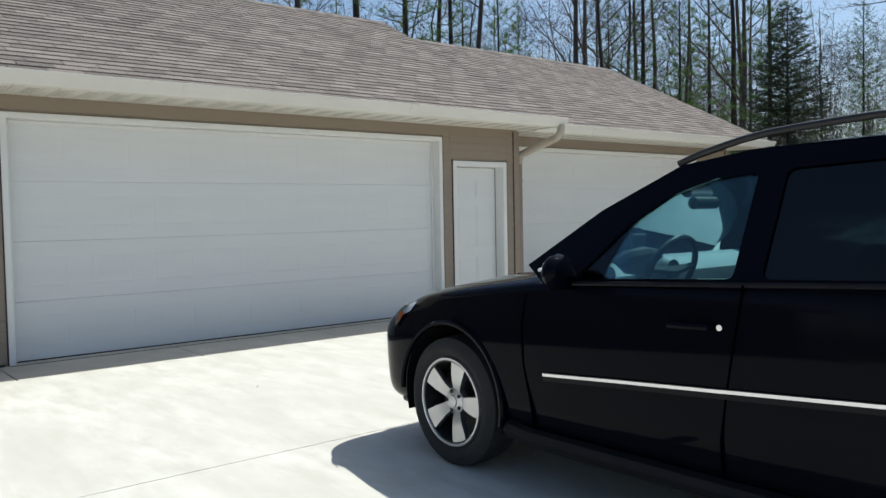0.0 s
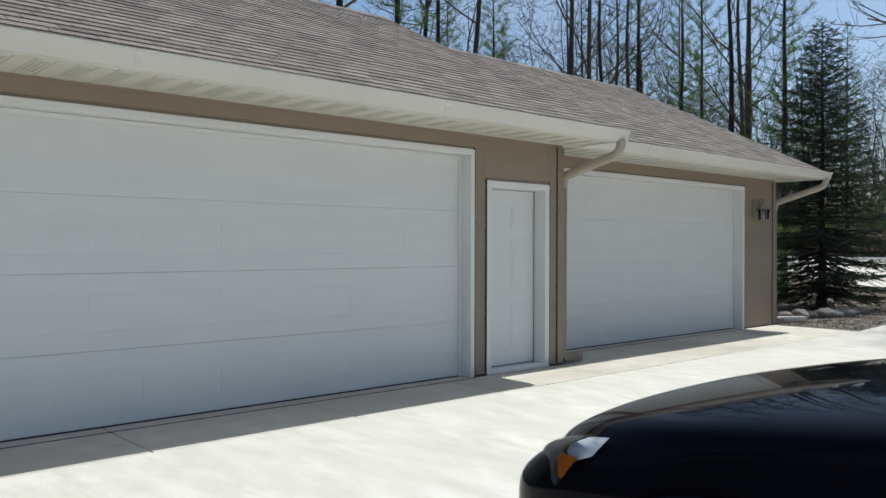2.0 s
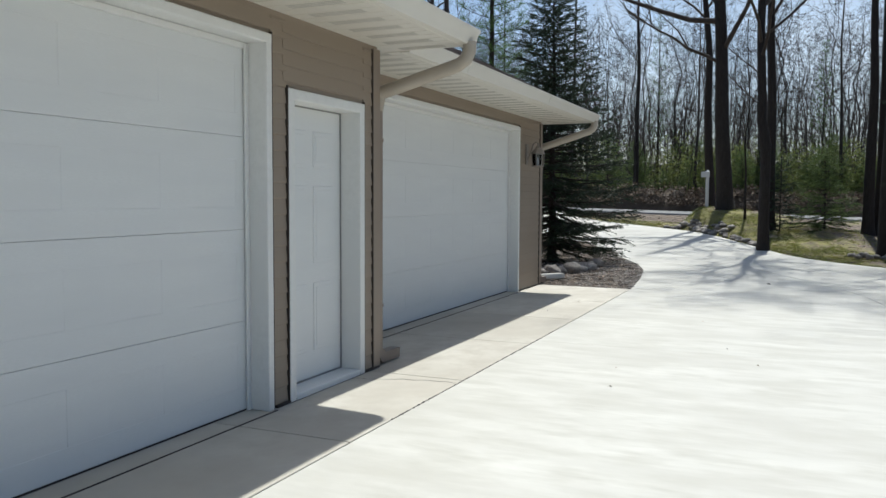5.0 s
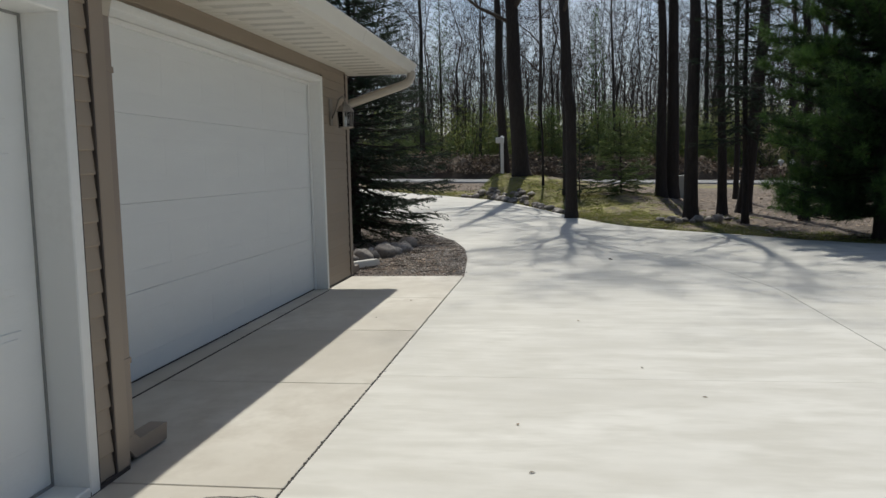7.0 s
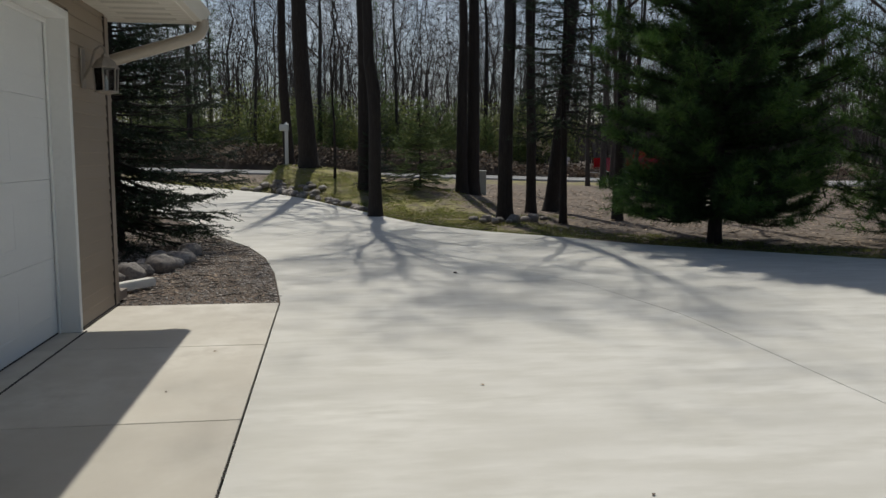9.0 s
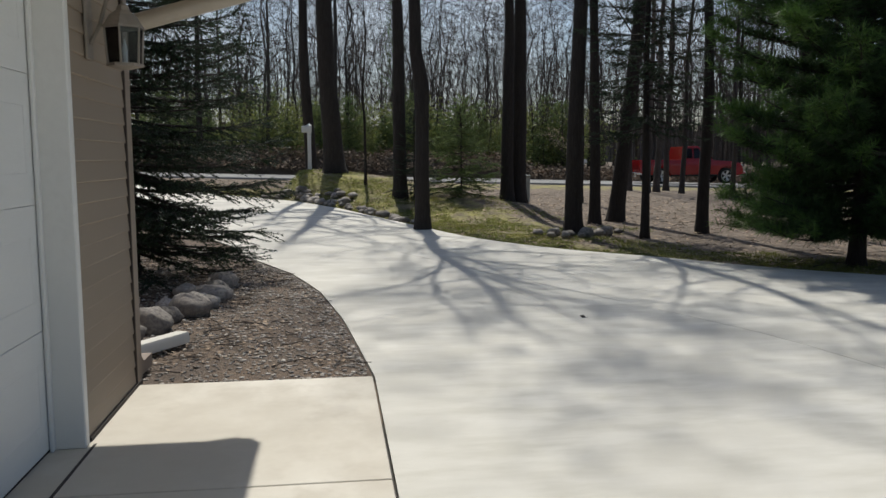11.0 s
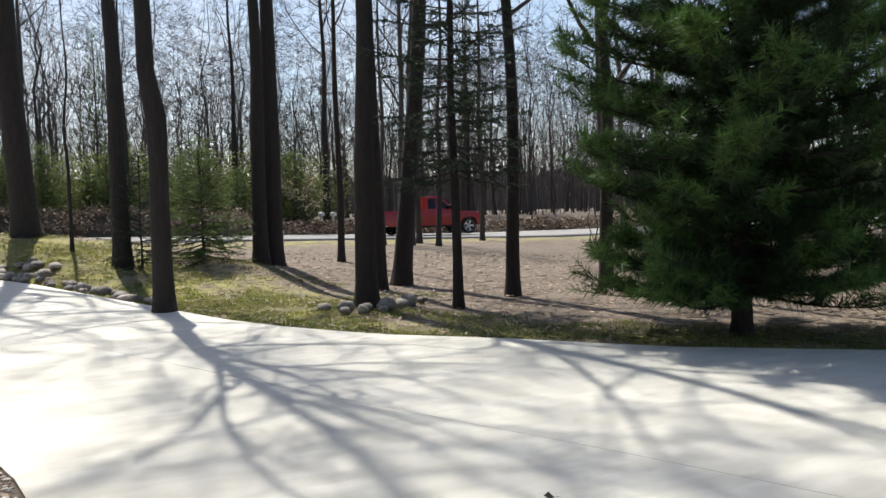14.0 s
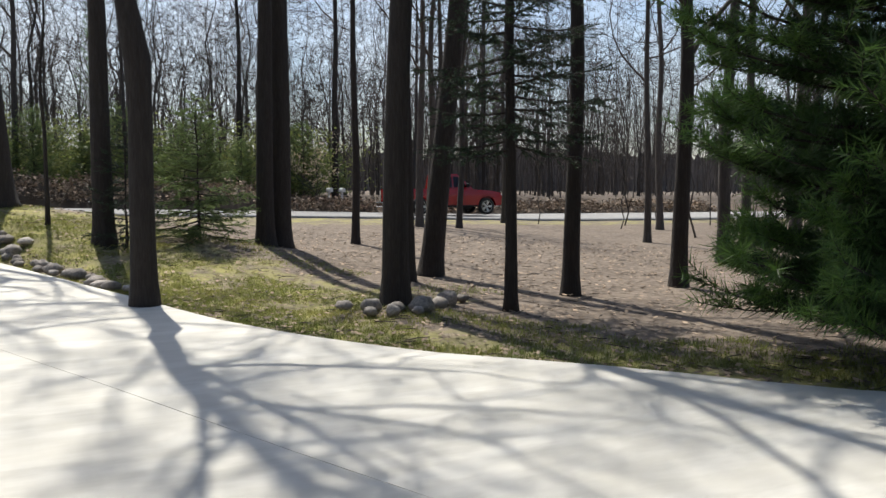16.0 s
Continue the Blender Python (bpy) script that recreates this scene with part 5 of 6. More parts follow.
def glass_material(name, tint, rough=0.0):
    m = bpy.data.materials.new(name)
    m.use_nodes = True
    nt = m.node_tree
    nt.nodes.remove(nt.nodes["Principled BSDF"])
    clear, gloss, mix, fres = (nt.nodes.new(k) for k in ("ShaderNodeBsdfTransparent", "ShaderNodeBsdfGlossy", "ShaderNodeMixShader", "ShaderNodeFresnel"))
    clear.inputs[0].default_value, gloss.inputs["Roughness"].default_value, fres.inputs[0].default_value = (*tint, 1), rough, 1.5
    nt.links.new(fres.outputs[0], mix.inputs[0])
    nt.links.new(clear.outputs[0], mix.inputs[1])
    nt.links.new(gloss.outputs[0], mix.inputs[2])
    nt.links.new(mix.outputs[0], nt.nodes["Material Output"].inputs[0])
    return m


GLASS = glass_material("tinted_window_glass", (0.55, 0.79, 0.82))
PRIVACY = glass_material("privacy_glass", (0.13, 0.14, 0.155))
LENS = glass_material("clear_lens", (0.85, 0.88, 0.9), 0.03)


def baked(geo, mat, name, subdiv=0, cutters=(), smooth=True):
    """The mesh of geo after subdivision and cuts, with no modifier left on it."""
    ob = bpy.data.objects.new(name, geo.mesh(name, mat))
    scene.collection.objects.link(ob)
    temp = [ob]
    if subdiv:
        mod = ob.modifiers.new("s", "SUBSURF")
        mod.levels = mod.render_levels = subdiv
    for c in cutters:
        cu = bpy.data.objects.new("cut", c.mesh("cut", mat))
        scene.collection.objects.link(cu)
        mod = ob.modifiers.new("b", "BOOLEAN")
        mod.operation, mod.object, mod.solver = "DIFFERENCE", cu, "EXACT"
        temp.append(cu)
    dg = bpy.context.evaluated_depsgraph_get()
    me = bpy.data.meshes.new_from_object(ob.evaluated_get(dg))
    for o in temp:
        bpy.data.objects.remove(o)
    if smooth:
        me.polygons.foreach_set("use_smooth", [True] * len(me.polygons))
        me.set_sharp_from_angle(angle=radians(35))
    return me


def mesh_part(name, me, parent, label=""):
    ob = new(name, me)
    ob.parent = parent
    ob.matrix_parent_inverse = Matrix.Translation(-Vector(parent.location))
    return tagged(ob, label)


def lathe(g, c, axis, profile, segs=32):
    """A turned shape: profile rows of (along the axis, radius) round the x axis through c."""
    n0, m = len(g.v), len(profile)
    for k in range(segs):
        a = 2 * math.pi * k / segs
        g.v += [(c[0] + axis * p, c[1] + r * math.cos(a), c[2] + r * math.sin(a)) for p, r in profile]
    for k in range(segs):
        for i in range(m - 1):
            a, b = n0 + k * m + i, n0 + ((k + 1) % segs) * m + i
            g.f.append((a, b, b + 1, a + 1))
    return g


def wheel(parent, c, axis, radius, width, spokes=5):
    """Tyre, rim with broad spokes, hub and bolts; axis is +1 or -1, the way the outer face looks along x."""
    w = new("wheel")
    w.parent, w.matrix_parent_inverse, w.location = parent, Matrix.Translation(-Vector(parent.location)), c
    w.empty_display_size = 0.1

    def sub(name, g, mat, label="", smooth=True):
        ob = new(name, g.mesh(name, mat, smooth))
        ob.parent, ob.matrix_parent_inverse = w, Matrix.Translation(-Vector(c))
        return tagged(ob, label)

    rr = radius * 0.70
    h = width / 2
    tyre = lathe(Geo(), c, axis, [(-h * 0.8, rr), (-h, rr + 0.03), (-h, radius - 0.05), (-h * 0.75, radius - 0.008), (0, radius), (h * 0.75, radius - 0.008), (h, radius - 0.05), (h, rr + 0.03), (h * 0.8, rr), (-h * 0.8, rr)])
    sub("tyre", tyre, RUBBER, "black rubber tyre")
    rim = lathe(Geo(), c, axis, [(-h * 0.7, rr - 0.004), (h * 0.82, rr - 0.004), (h * 0.9, rr - 0.012), (h * 0.86, rr - 0.03), (h * 0.5, rr - 0.035), (-h * 0.2, rr - 0.04), (-h * 0.2, 0.0)])
    sub("rim", rim, DARK_METAL, "dark wheel barrel")
    sub("rim_lip", lathe(Geo(), c, axis, [(h * 0.8, rr - 0.002), (h * 0.93, rr - 0.008), (h * 0.93, rr - 0.02), (h * 0.8, rr - 0.026), (h * 0.8, rr - 0.002)]), ALLOY, "silver rim lip")
    for k in range(spokes):
        a0 = 2 * math.pi * k / spokes + 0.628
        g = Geo()
        r0, r1 = 0.045, rr - 0.018
        vs = []
        for r, half, dep in ((r0, 0.026, 0.55), (r0 + 0.06, 0.036, 0.72), ((r0 + r1) / 2, 0.045, 0.78), (r1, 0.062, 0.86)):
            for s in (-1, 1):
                for d in (dep, dep - 0.3):
                    y, z = r * math.cos(a0) - s * half * math.sin(a0), r * math.sin(a0) + s * half * math.cos(a0)
                    vs.append((c[0] + axis * h * d, c[1] + y, c[2] + z))
        fs = []
        for i in range(3):
            b = i * 4
            fs += [(b, b + 2, b + 6, b + 4), (b + 1, b + 5, b + 7, b + 3), (b, b + 4, b + 5, b + 1), (b + 2, b + 3, b + 7, b + 6)]
        fs += [(0, 1, 3, 2), (12, 14, 15, 13)]
        g.add(vs, fs)
        sub("spoke", g, ALLOY, "", True)
    sub("hub", lathe(Geo(), c, axis, [(h * 0.2, 0.075), (h * 0.6, 0.075), (h * 0.66, 0.05), (h * 0.68, 0.034), (h * 0.74, 0.03), (h * 0.76, 0.0)], 20), ALLOY, "silver hub with a plain cap")
    for k in range(5):
        a = 2 * math.pi * k / 5 + 1.257
        p = (c[0] + axis * h * 0.63, c[1] + 0.056 * math.cos(a), c[2] + 0.056 * math.sin(a))
        sub("wheel_bolt", Geo().tube([p, (p[0] + axis * 0.008, p[1], p[2])], 0.011, 8), DARK_METAL)
    return w


def station(u, tab):
    """Values of a table of (u, a, b, ...) rows, blended at u."""
    rows = sorted(tab)
    if u <= rows[0][0]:
        return rows[0][1:]
    for a, b in zip(rows, rows[1:]):
        if u <= b[0]:
            f = (u - a[0]) / (b[0] - a[0])
            return tuple(p + (q - p) * f for p, q in zip(a[1:], b[1:]))
    return rows[-1][1:]


# black sport utility vehicle; u runs forward from the front axle, v to its right, w up
CX, CY = 3.83, 3.48
suv = thing("parked_suv", "black sport utility vehicle parked on the concrete, facing along the garage", "car", (CX, CY - 1.5, 0))


def car(u, v, w):
    return (CX + v, CY + u, w)


#            u      bumper half-width, shoulder half-width, shoulder z, centre top z, bottom z
SHAPE = [(0.86, 0.60, 0.40, 0.70, 0.74, 0.32), (0.82, 0.76, 0.52, 0.76, 0.80, 0.28), (0.74, 0.86, 0.64, 0.82, 0.87, 0.25), (0.62, 0.91, 0.75, 0.87, 0.93, 0.24), (0.48, 0.93, 0.82, 0.91, 0.97, 0.25),
         (0.25, 0.935, 0.87, 0.955, 1.02, 0.26), (0.0, 0.945, 0.90, 0.99, 1.065, 0.27), (-0.3, 0.95, 0.915, 1.03, 1.115, 0.27), (-0.62, 0.955, 0.92, 1.07, 1.16, 0.27), (-1.2, 0.958, 0.925, 1.095, 1.15, 0.27),
         (-2.0, 0.958, 0.925, 1.13, 1.15, 0.27), (-2.9, 0.955, 0.915, 1.155, 1.16, 0.28), (-3.45, 0.93, 0.88, 1.165, 1.17, 0.30), (-3.75, 0.87, 0.82, 1.165, 1.17, 0.33), (-3.9, 0.78, 0.74, 1.10, 1.12, 0.38)]
low = Geo()
us = [0.86, 0.85, 0.82, 0.76, 0.68, 0.56, 0.4, 0.2, 0.0, -0.2, -0.4, -0.56, -0.64, -0.68, -1.0, -1.5, -2.0, -2.5, -3.0, -3.3, -3.34, -3.6, -3.8, -3.88, -3.9]
M = 11
for u in us:
    wb, ws, zs, zt, z0 = station(u, SHAPE)
    tub = -3.32 < u < -0.66
    half = [(0, z0), (wb * 0.84, z0), (wb * 0.965, z0 + 0.05), (wb * 0.985, z0 + 0.17), (wb, min(0.64, zs - 0.1)), (wb * 0.992, min(0.84, zs - 0.05)), (ws + 0.006, zs - 0.03), (ws - 0.012, zs)]
    half += [(ws - 0.075, zs - 0.006), (ws - 0.085, 0.72), (0, 0.72)] if tub else [(ws - 0.11, zs + (zt - zs) * 0.45), (ws * 0.52, zt - 0.006), (0, zt)]
    for v, w in half:
        low.v.append(car(u, -v, w))
    for v, w in reversed(half[1:-1]):
        low.v.append(car(u, v, w))
R = 2 * M - 2
for i in range(len(us) - 1):
    for k in range(R):
        a, b = i * R + k, i * R + (k + 1) % R
        low.f.append((a, b, b + R, a + R))
low.f.append(tuple(reversed(range(R))))
low.f.append(tuple((len(us) - 1) * R + k for k in range(R)))
cut = []
for u in (0.0, -2.915):
    for s in (-1, 1):
        cut.append(Geo().tube([car(u, s * 0.66, 0.385), car(u, s * 1.2, 0.385)], 0.425, 40))
mesh_part("body", baked(low, PAINT, "body", 2, cut), suv, "glossy black body with a long bonnet")
for u in (0.0, -2.915):
    for s in (-1, 1):
        # dark arch liner and lip
        n, pts = 26, []
        for i in range(n + 1):
            a = math.pi * (0.0 + 1.06 * i / n)
            pts.append(car(u + 0.43 * math.cos(a), s * (0.947 if u == 0 else 0.945), 0.385 + 0.43 * math.sin(a)))
        part("arch_lip", Geo().tube(pts, 0.016, 6), PAINT, suv, smooth=True)
        liner = Geo()
        for i in range(n + 1):
            a = math.pi * (-0.1 + 1.2 * i / n)
            for v in (0.62, 0.93):
                liner.v.append(car(u + 0.422 * math.cos(a), s * v, 0.385 + 0.422 * math.sin(a)))
        liner.f = [(2 * i, 2 * i + 1, 2 * i + 3, 2 * i + 2) for i in range(n)]
        part("wheel_liner", liner, CLADDING, suv, "dull black wheel arch liner")
        wheel(suv, car(u, s * 0.835, 0.365), s, 0.368, 0.24)


def side_v(w):
    return 0.905 - max(0, w - 1.1) * 0.40


def side_panel(name, outer, holes, mat, s, thick=0.035, push=0.0, label=""):
    """A flat outline in (u, w), with holes, bent onto the leaning side of the cabin."""
    bm = bmesh.new()
    loops = []
    for ring in (outer, *holes):
        vs = [bm.verts.new((p[0], p[1], 0)) for p in ring]
        loops.append(vs)
        for a, b in zip(vs, vs[1:] + vs[:1]):
            bm.edges.new((a, b))
    bmesh.ops.triangle_fill(bm, use_beauty=True, use_dissolve=False, edges=bm.edges[:])
    bm.verts.index_update()
    n = len(bm.verts)
    g = Geo()
    for d in (0.0, thick):
        g.v += [car(v.co.x, s * (side_v(v.co.y) + push - d), v.co.y) for v in bm.verts]
    for f in bm.faces:
        ids = [v.index for v in f.verts]
        g.f += [tuple(ids), tuple(n + i for i in reversed(ids))]
    for vs in loops:
        ids = [v.index for v in vs]
        for a, b in zip(ids, ids[1:] + ids[:1]):
            g.f.append((a, b, n + b, n + a))
    bm.free()
    return part(name, g, mat, suv, label, smooth=True)


def rounded(pts, r=0.04, n=4):
    """The outline with its corners rounded."""
    out = []
    m = len(pts)
    for i in range(m):
        p, a, b = Vector(pts[i]), Vector(pts[i - 1]), Vector(pts[(i + 1) % m])
        da, db = (a - p), (b - p)
        k = min(r, da.length / 3, db.length / 3)
        p0, p1 = p + da.normalized() * k, p + db.normalized() * k
        for j in range(n + 1):
            t = j / n
            q = p0 * (1 - t) ** 2 + p * 2 * t * (1 - t) + p1 * t * t
            out.append((q.x, q.y))
    return out


CABIN = [(-0.70, 1.07), (-0.575, 1.16), (-0.97, 1.43), (-1.36, 1.625), (-1.7, 1.675), (-2.2, 1.69), (-2.8, 1.675), (-3.25, 1.635), (-3.5, 1.56), (-3.72, 1.35), (-3.84, 1.12)]
WIN_FRONT = rounded([(-0.90, 1.105), (-1.72, 1.145), (-1.74, 1.575), (-1.55, 1.56), (-1.34, 1.49), (-1.15, 1.365)], 0.03)
WIN_REAR = rounded([(-1.84, 1.15), (-2.62, 1.18), (-2.80, 1.36), (-2.80, 1.59), (-2.3, 1.605), (-1.86, 1.585)], 0.04)
WIN_BACK = rounded([(-2.95, 1.25), (-3.6, 1.27), (-3.45, 1.48), (-3.2, 1.57), (-2.95, 1.585)], 0.04)
for s in (-1, 1):
    side_panel("cabin_side", CABIN, [WIN_FRONT, WIN_REAR, WIN_BACK], PAINT, s, label="black window frames and pillars")
    for ring, mat, lab in ((WIN_FRONT, GLASS, "clear front window"), (WIN_REAR, PRIVACY, "dark tinted rear window"), (WIN_BACK, PRIVACY, "dark tinted quarter window")):
        ob = side_panel("window", ring, [], mat, s, 0.006, -0.012, lab)
        ob.visible_shadow = False
    # belt moulding, chrome strip, seams, handles
    pts = [car(u, s * (side_v(1.1) + 0.012), 1.085 + (-0.9 - u) * 0.047) for u in (-0.85, -1.2, -1.75, -2.3, -2.7)]
    part("belt_moulding", Geo().tube(pts, 0.011, 6), CLADDING, suv, smooth=True)
    pts = [car(u, s * w, z) for u, w, z in ((-0.75, 0.962, 0.62), (-1.2, 0.966, 0.655), (-1.73, 0.966, 0.693), (-1.75, 0.966, 0.695), (-2.3, 0.962, 0.735), (-2.45, 0.96, 0.745))]
    part("side_strip", Geo().sweep([(-0.008, -0.02), (0.008, -0.02), (0.008, 0.02), (-0.008, 0.02)], pts), CLADDING, suv)
    part("chrome_strip", Geo().sweep([(-0.011, 0.004), (0.011, 0.004), (0.011, 0.018), (-0.011, 0.018)], pts), CHROME, suv, "bright chrome strip")
    for line in ([(-0.60, 1.02), (-0.585, 0.85), (-0.60, 0.66), (-0.65, 0.45), (-0.66, 0.36)], [(-1.79, 1.13), (-1.77, 0.95), (-1.735, 0.7), (-1.71, 0.5), (-1.71, 0.36)]):
        seam = Geo()
        for u, w in line:
            wb, ws, zs, _, _ = station(u, SHAPE)
            f = smooth01((w - 0.84) / (zs - 0.84))
            lowf = max(0, (0.5 - w)) * 0.06
            v = wb * (1 - f) + (ws + 0.004) * f - lowf
            seam.v += [car(u - 0.003, s * (v + 0.0015), w), car(u + 0.003, s * (v + 0.0015), w), car(u + 0.003, s * (v - 0.02), w), car(u - 0.003, s * (v - 0.02), w)]
        for i in range(len(line) - 1):
            b = i * 4
            seam.f += [(b + k, b + (k + 1) % 4, b + 4 + (k + 1) % 4, b + 4 + k) for k in range(4)]
        part("door_seam", seam, GAP, suv)
    for u in (-1.58, -2.5):
        hnd = part("door_handle", Geo().tube([car(u + 0.11, s * 0.938, 0.945), car(u + 0.09, s * 0.985, 0.95), car(u, s * 0.992, 0.953), car(u - 0.09, s * 0.985, 0.955), car(u - 0.11, s * 0.938, 0.955)], [0.014, 0.016, 0.017, 0.016, 0.014], 8), PAINT, suv, smooth=True)
        if u > -2:
            lk = part("lock_button", Geo().tube([car(u - 0.135, s * 0.94, 0.957), car(u - 0.135, s * 0.975, 0.957)], 0.013, 10), CHROME, suv, "small chrome lock")
    part("sill", Geo().tube([car(-0.45, s * 0.90, 0.30), car(-0.6, s * 0.925, 0.285), car(-2.3, s * 0.925, 0.29), car(-2.48, s * 0.90, 0.31)], 0.05, 8), CLADDING, suv, "dull black side sill", smooth=True)
    # mirror
    mir = Geo().box(-0.05, -0.125, -0.082, 0.055, 0.11, 0.082)
    me = baked(mir, PAINT, "wing_mirror", 2)
    ob = mesh_part("wing_mirror", me, suv)
    ob.matrix_parent_inverse = Matrix.Identity(4)
    ob.matrix_basis = Matrix.Translation(Vector(car(-0.93, s * 1.045, 1.145)) - suv.location) @ Matrix.Rotation(radians(90 - s * 12), 4, "Z") @ Matrix.Scale(1.28, 4)
    part("mirror_foot", Geo().tube([car(-0.84, s * 0.88, 1.09), car(-0.9, s * 1.0, 1.10)], [0.04, 0.03], 8), CLADDING, suv, smooth=True)
    part("mirror_lamp", Geo().tube([car(-0.868, s * 1.0, 1.165), car(-0.866, s * 1.06, 1.165), car(-0.88, s * 1.12, 1.16)], 0.009, 6), LAMP_SHELL, suv, "pale indicator strip", smooth=True)
    # roof rail
    pts = []
    for i in range(19):
        f = i / 18
        u = -1.32 - 1.95 * f
        top = along([(1.0, 1.63), (1.32, 1.635), (1.7, 1.695), (2.2, 1.715), (2.8, 1.70), (3.3, 1.645)], -u)
        pts.append(car(u, s * 0.655, top + 0.055 * math.sin(math.pi * min(1, max(0, f))) ** 0.6))
    part("roof_rail", Geo().tube(pts, 0.016, 8), DARK_METAL, suv, "dark metal roof rail", smooth=True)
    # headlamp: shell, amber strip, clear lens
    quad = [Vector(car(0.36, s * 0.872, 0.90)), Vector(car(0.50, s * 0.905, 0.735)), Vector(car(0.745, s * 0.66, 0.735)), Vector(car(0.69, s * 0.655, 0.80))]
    for nm, k0, k1, out, mat, lab in (("headlamp_shell", 0.0, 1.0, 0.012, LAMP_SHELL, "silvery headlamp reflector"), ("amber_strip", 0.03, 0.26, 0.022, AMBER, "amber side indicator"), ("headlamp_lens", 0.0, 1.0, 0.034, LENS, "clear headlamp lens")):
        g = Geo()
        n = 8
        for i in range(n + 1):
            for j in range(n + 1):
                a, b = k0 + (k1 - k0) * i / n, j / n
                if nm == "amber_strip":
                    b = 0.45 + 0.42 * b
                p = quad[0].lerp(quad[3], a).lerp(quad[1].lerp(quad[2], a), b)
                bulge = math.sin(math.pi * a) ** 0.5 * 0.055 * max(0, math.sin(math.pi * (0.1 + 0.8 * b)))
                d = Vector((s * 0.75, 0.6, 0.28)).normalized()
                g.v.append(tuple(p + d * (bulge + out)))
        g.f = [(i * (n + 1) + j, i * (n + 1) + j + 1, (i + 1) * (n + 1) + j + 1, (i + 1) * (n + 1) + j) for i in range(n) for j in range(n)]
        part(nm, g, mat, suv, lab, smooth="all")

# roof, glass front and rear, bonnet vents, grille
roof_g = Geo()
for i in range(13):
    u = -1.34 - 2.12 * i / 12
    edge = along([(1.0, 1.55), (1.36, 1.625), (1.7, 1.675), (2.2, 1.69), (2.8, 1.675), (3.25, 1.635), (3.5, 1.56)], -u)
    for j in range(13):
        q = -1 + 2 * j / 12
        roof_g.v.append(car(u, q * side_v(edge), edge + 0.055 * (1 - q * q) - 0.004))
roof_g.f = [(i * 13 + j, (i + 1) * 13 + j, (i + 1) * 13 + j + 1, i * 13 + j + 1) for i in range(12) for j in range(12)]
part("roof", roof_g, PAINT, suv, smooth="all")


def pane(name, low_line, high_line, mat, label, n=8):
    g = Geo()
    for i in range(n + 1):
        for j in range(n + 1):
            a, b = Vector(low_line[0]).lerp(Vector(low_line[1]), j / n), Vector(high_line[0]).lerp(Vector(high_line[1]), j / n)
            p = a.lerp(b, i / n)
            bow = math.sin(math.pi * j / n)
            g.v.append((p.x, p.y + (0.13 if mat is GLASS else -0.05) * bow * (1 - 0.35 * i / n), p.z + 0.045 * bow * i / n))
    g.f = [(i * (n + 1) + j, (i + 1) * (n + 1) + j, (i + 1) * (n + 1) + j + 1, i * (n + 1) + j + 1) for i in range(n) for j in range(n)]
    ob = part(name, g, mat, suv, label, smooth="all")
    ob.visible_shadow = False


pane("windscreen", (car(-0.60, -0.855, 1.155), car(-0.60, 0.855, 1.155)), (car(-1.36, -0.68, 1.622), car(-1.36, 0.68, 1.622)), GLASS, "clear windscreen")
pane("rear_window", (car(-3.84, -0.83, 1.13), car(-3.84, 0.83, 1.13)), (car(-3.48, -0.71, 1.565), car(-3.48, 0.71, 1.565)), PRIVACY, "dark tinted rear window")
for s in (-1, 1):
    for i in range(3):
        u = -0.06 - 0.055 * i
        part("bonnet_vent", Geo().box(*car(u, s * 0.37 - 0.17, 1.02 + 0.010 * i), *car(u + 0.032, s * 0.37 + 0.17, 1.056 + 0.011 * i), 0.008), CLADDING, suv, "black louvre in the bonnet")
part("grille", Geo().box(*car(0.845, -0.33, 0.56), *car(0.885, 0.33, 0.76), 0.02), DARK_METAL, suv, "dark front grille")
part("bumper_lip", Geo().tube([car(0.44, -0.87, 0.30), car(0.55, -0.83, 0.285), car(0.70, -0.68, 0.29), car(0.79, -0.45, 0.31), car(0.81, 0, 0.33), car(0.79, 0.45, 0.31), car(0.70, 0.68, 0.29), car(0.55, 0.83, 0.285), car(0.44, 0.87, 0.30)], 0.028, 8), CLADDING, suv, "grey lower bumper lip", smooth=True)

# what shows through the glass
dash = Geo()
prof = [(-0.62, 0.75), (-0.62, 1.14), (-0.74, 1.175), (-0.88, 1.16), (-0.95, 1.10), (-0.97, 0.95), (-0.92, 0.75)]
dash.prism([(CY + a, b) for a, b in prof], "x", CX - 0.80, CX + 0.80)
part("dashboard", dash, DASH, suv, "grey dashboard", smooth=True)
part("instrument_hood", Geo().tube([car(-0.85, -0.55, 1.14), car(-0.9, -0.5, 1.185), car(-0.92, -0.38, 1.2), car(-0.9, -0.26, 1.185), car(-0.85, -0.21, 1.14)], 0.04, 8), LEATHER, suv, "black instrument hood", smooth=True)
ring = []
for k in range(25):
    a = 2 * math.pi * k / 24
    ring.append(car(-1.08 - 0.07 * math.sin(a), -0.38 + 0.185 * math.cos(a), 1.12 + 0.17 * math.sin(a)))
part("steering_wheel", Geo().tube(ring, 0.016, 8, cap=False), LEATHER, suv, "black leather steering wheel", smooth=True)
part("steering_hub", Geo().tube([car(-0.98, -0.38, 1.11), car(-1.07, -0.38, 1.12), car(-1.095, -0.38, 1.12)], [0.05, 0.075, 0.06], 12), DASH, suv, smooth=True)
for dv, dw in ((-0.17, 0.02), (0.17, 0.02), (0.0, -0.15)):
    part("steering_spoke", Geo().tube([car(-1.08, -0.38, 1.12), car(-1.08 - dw * 0.4, -0.38 + dv, 1.12 + dw)], [0.03, 0.018], 6), ALLOY, suv)
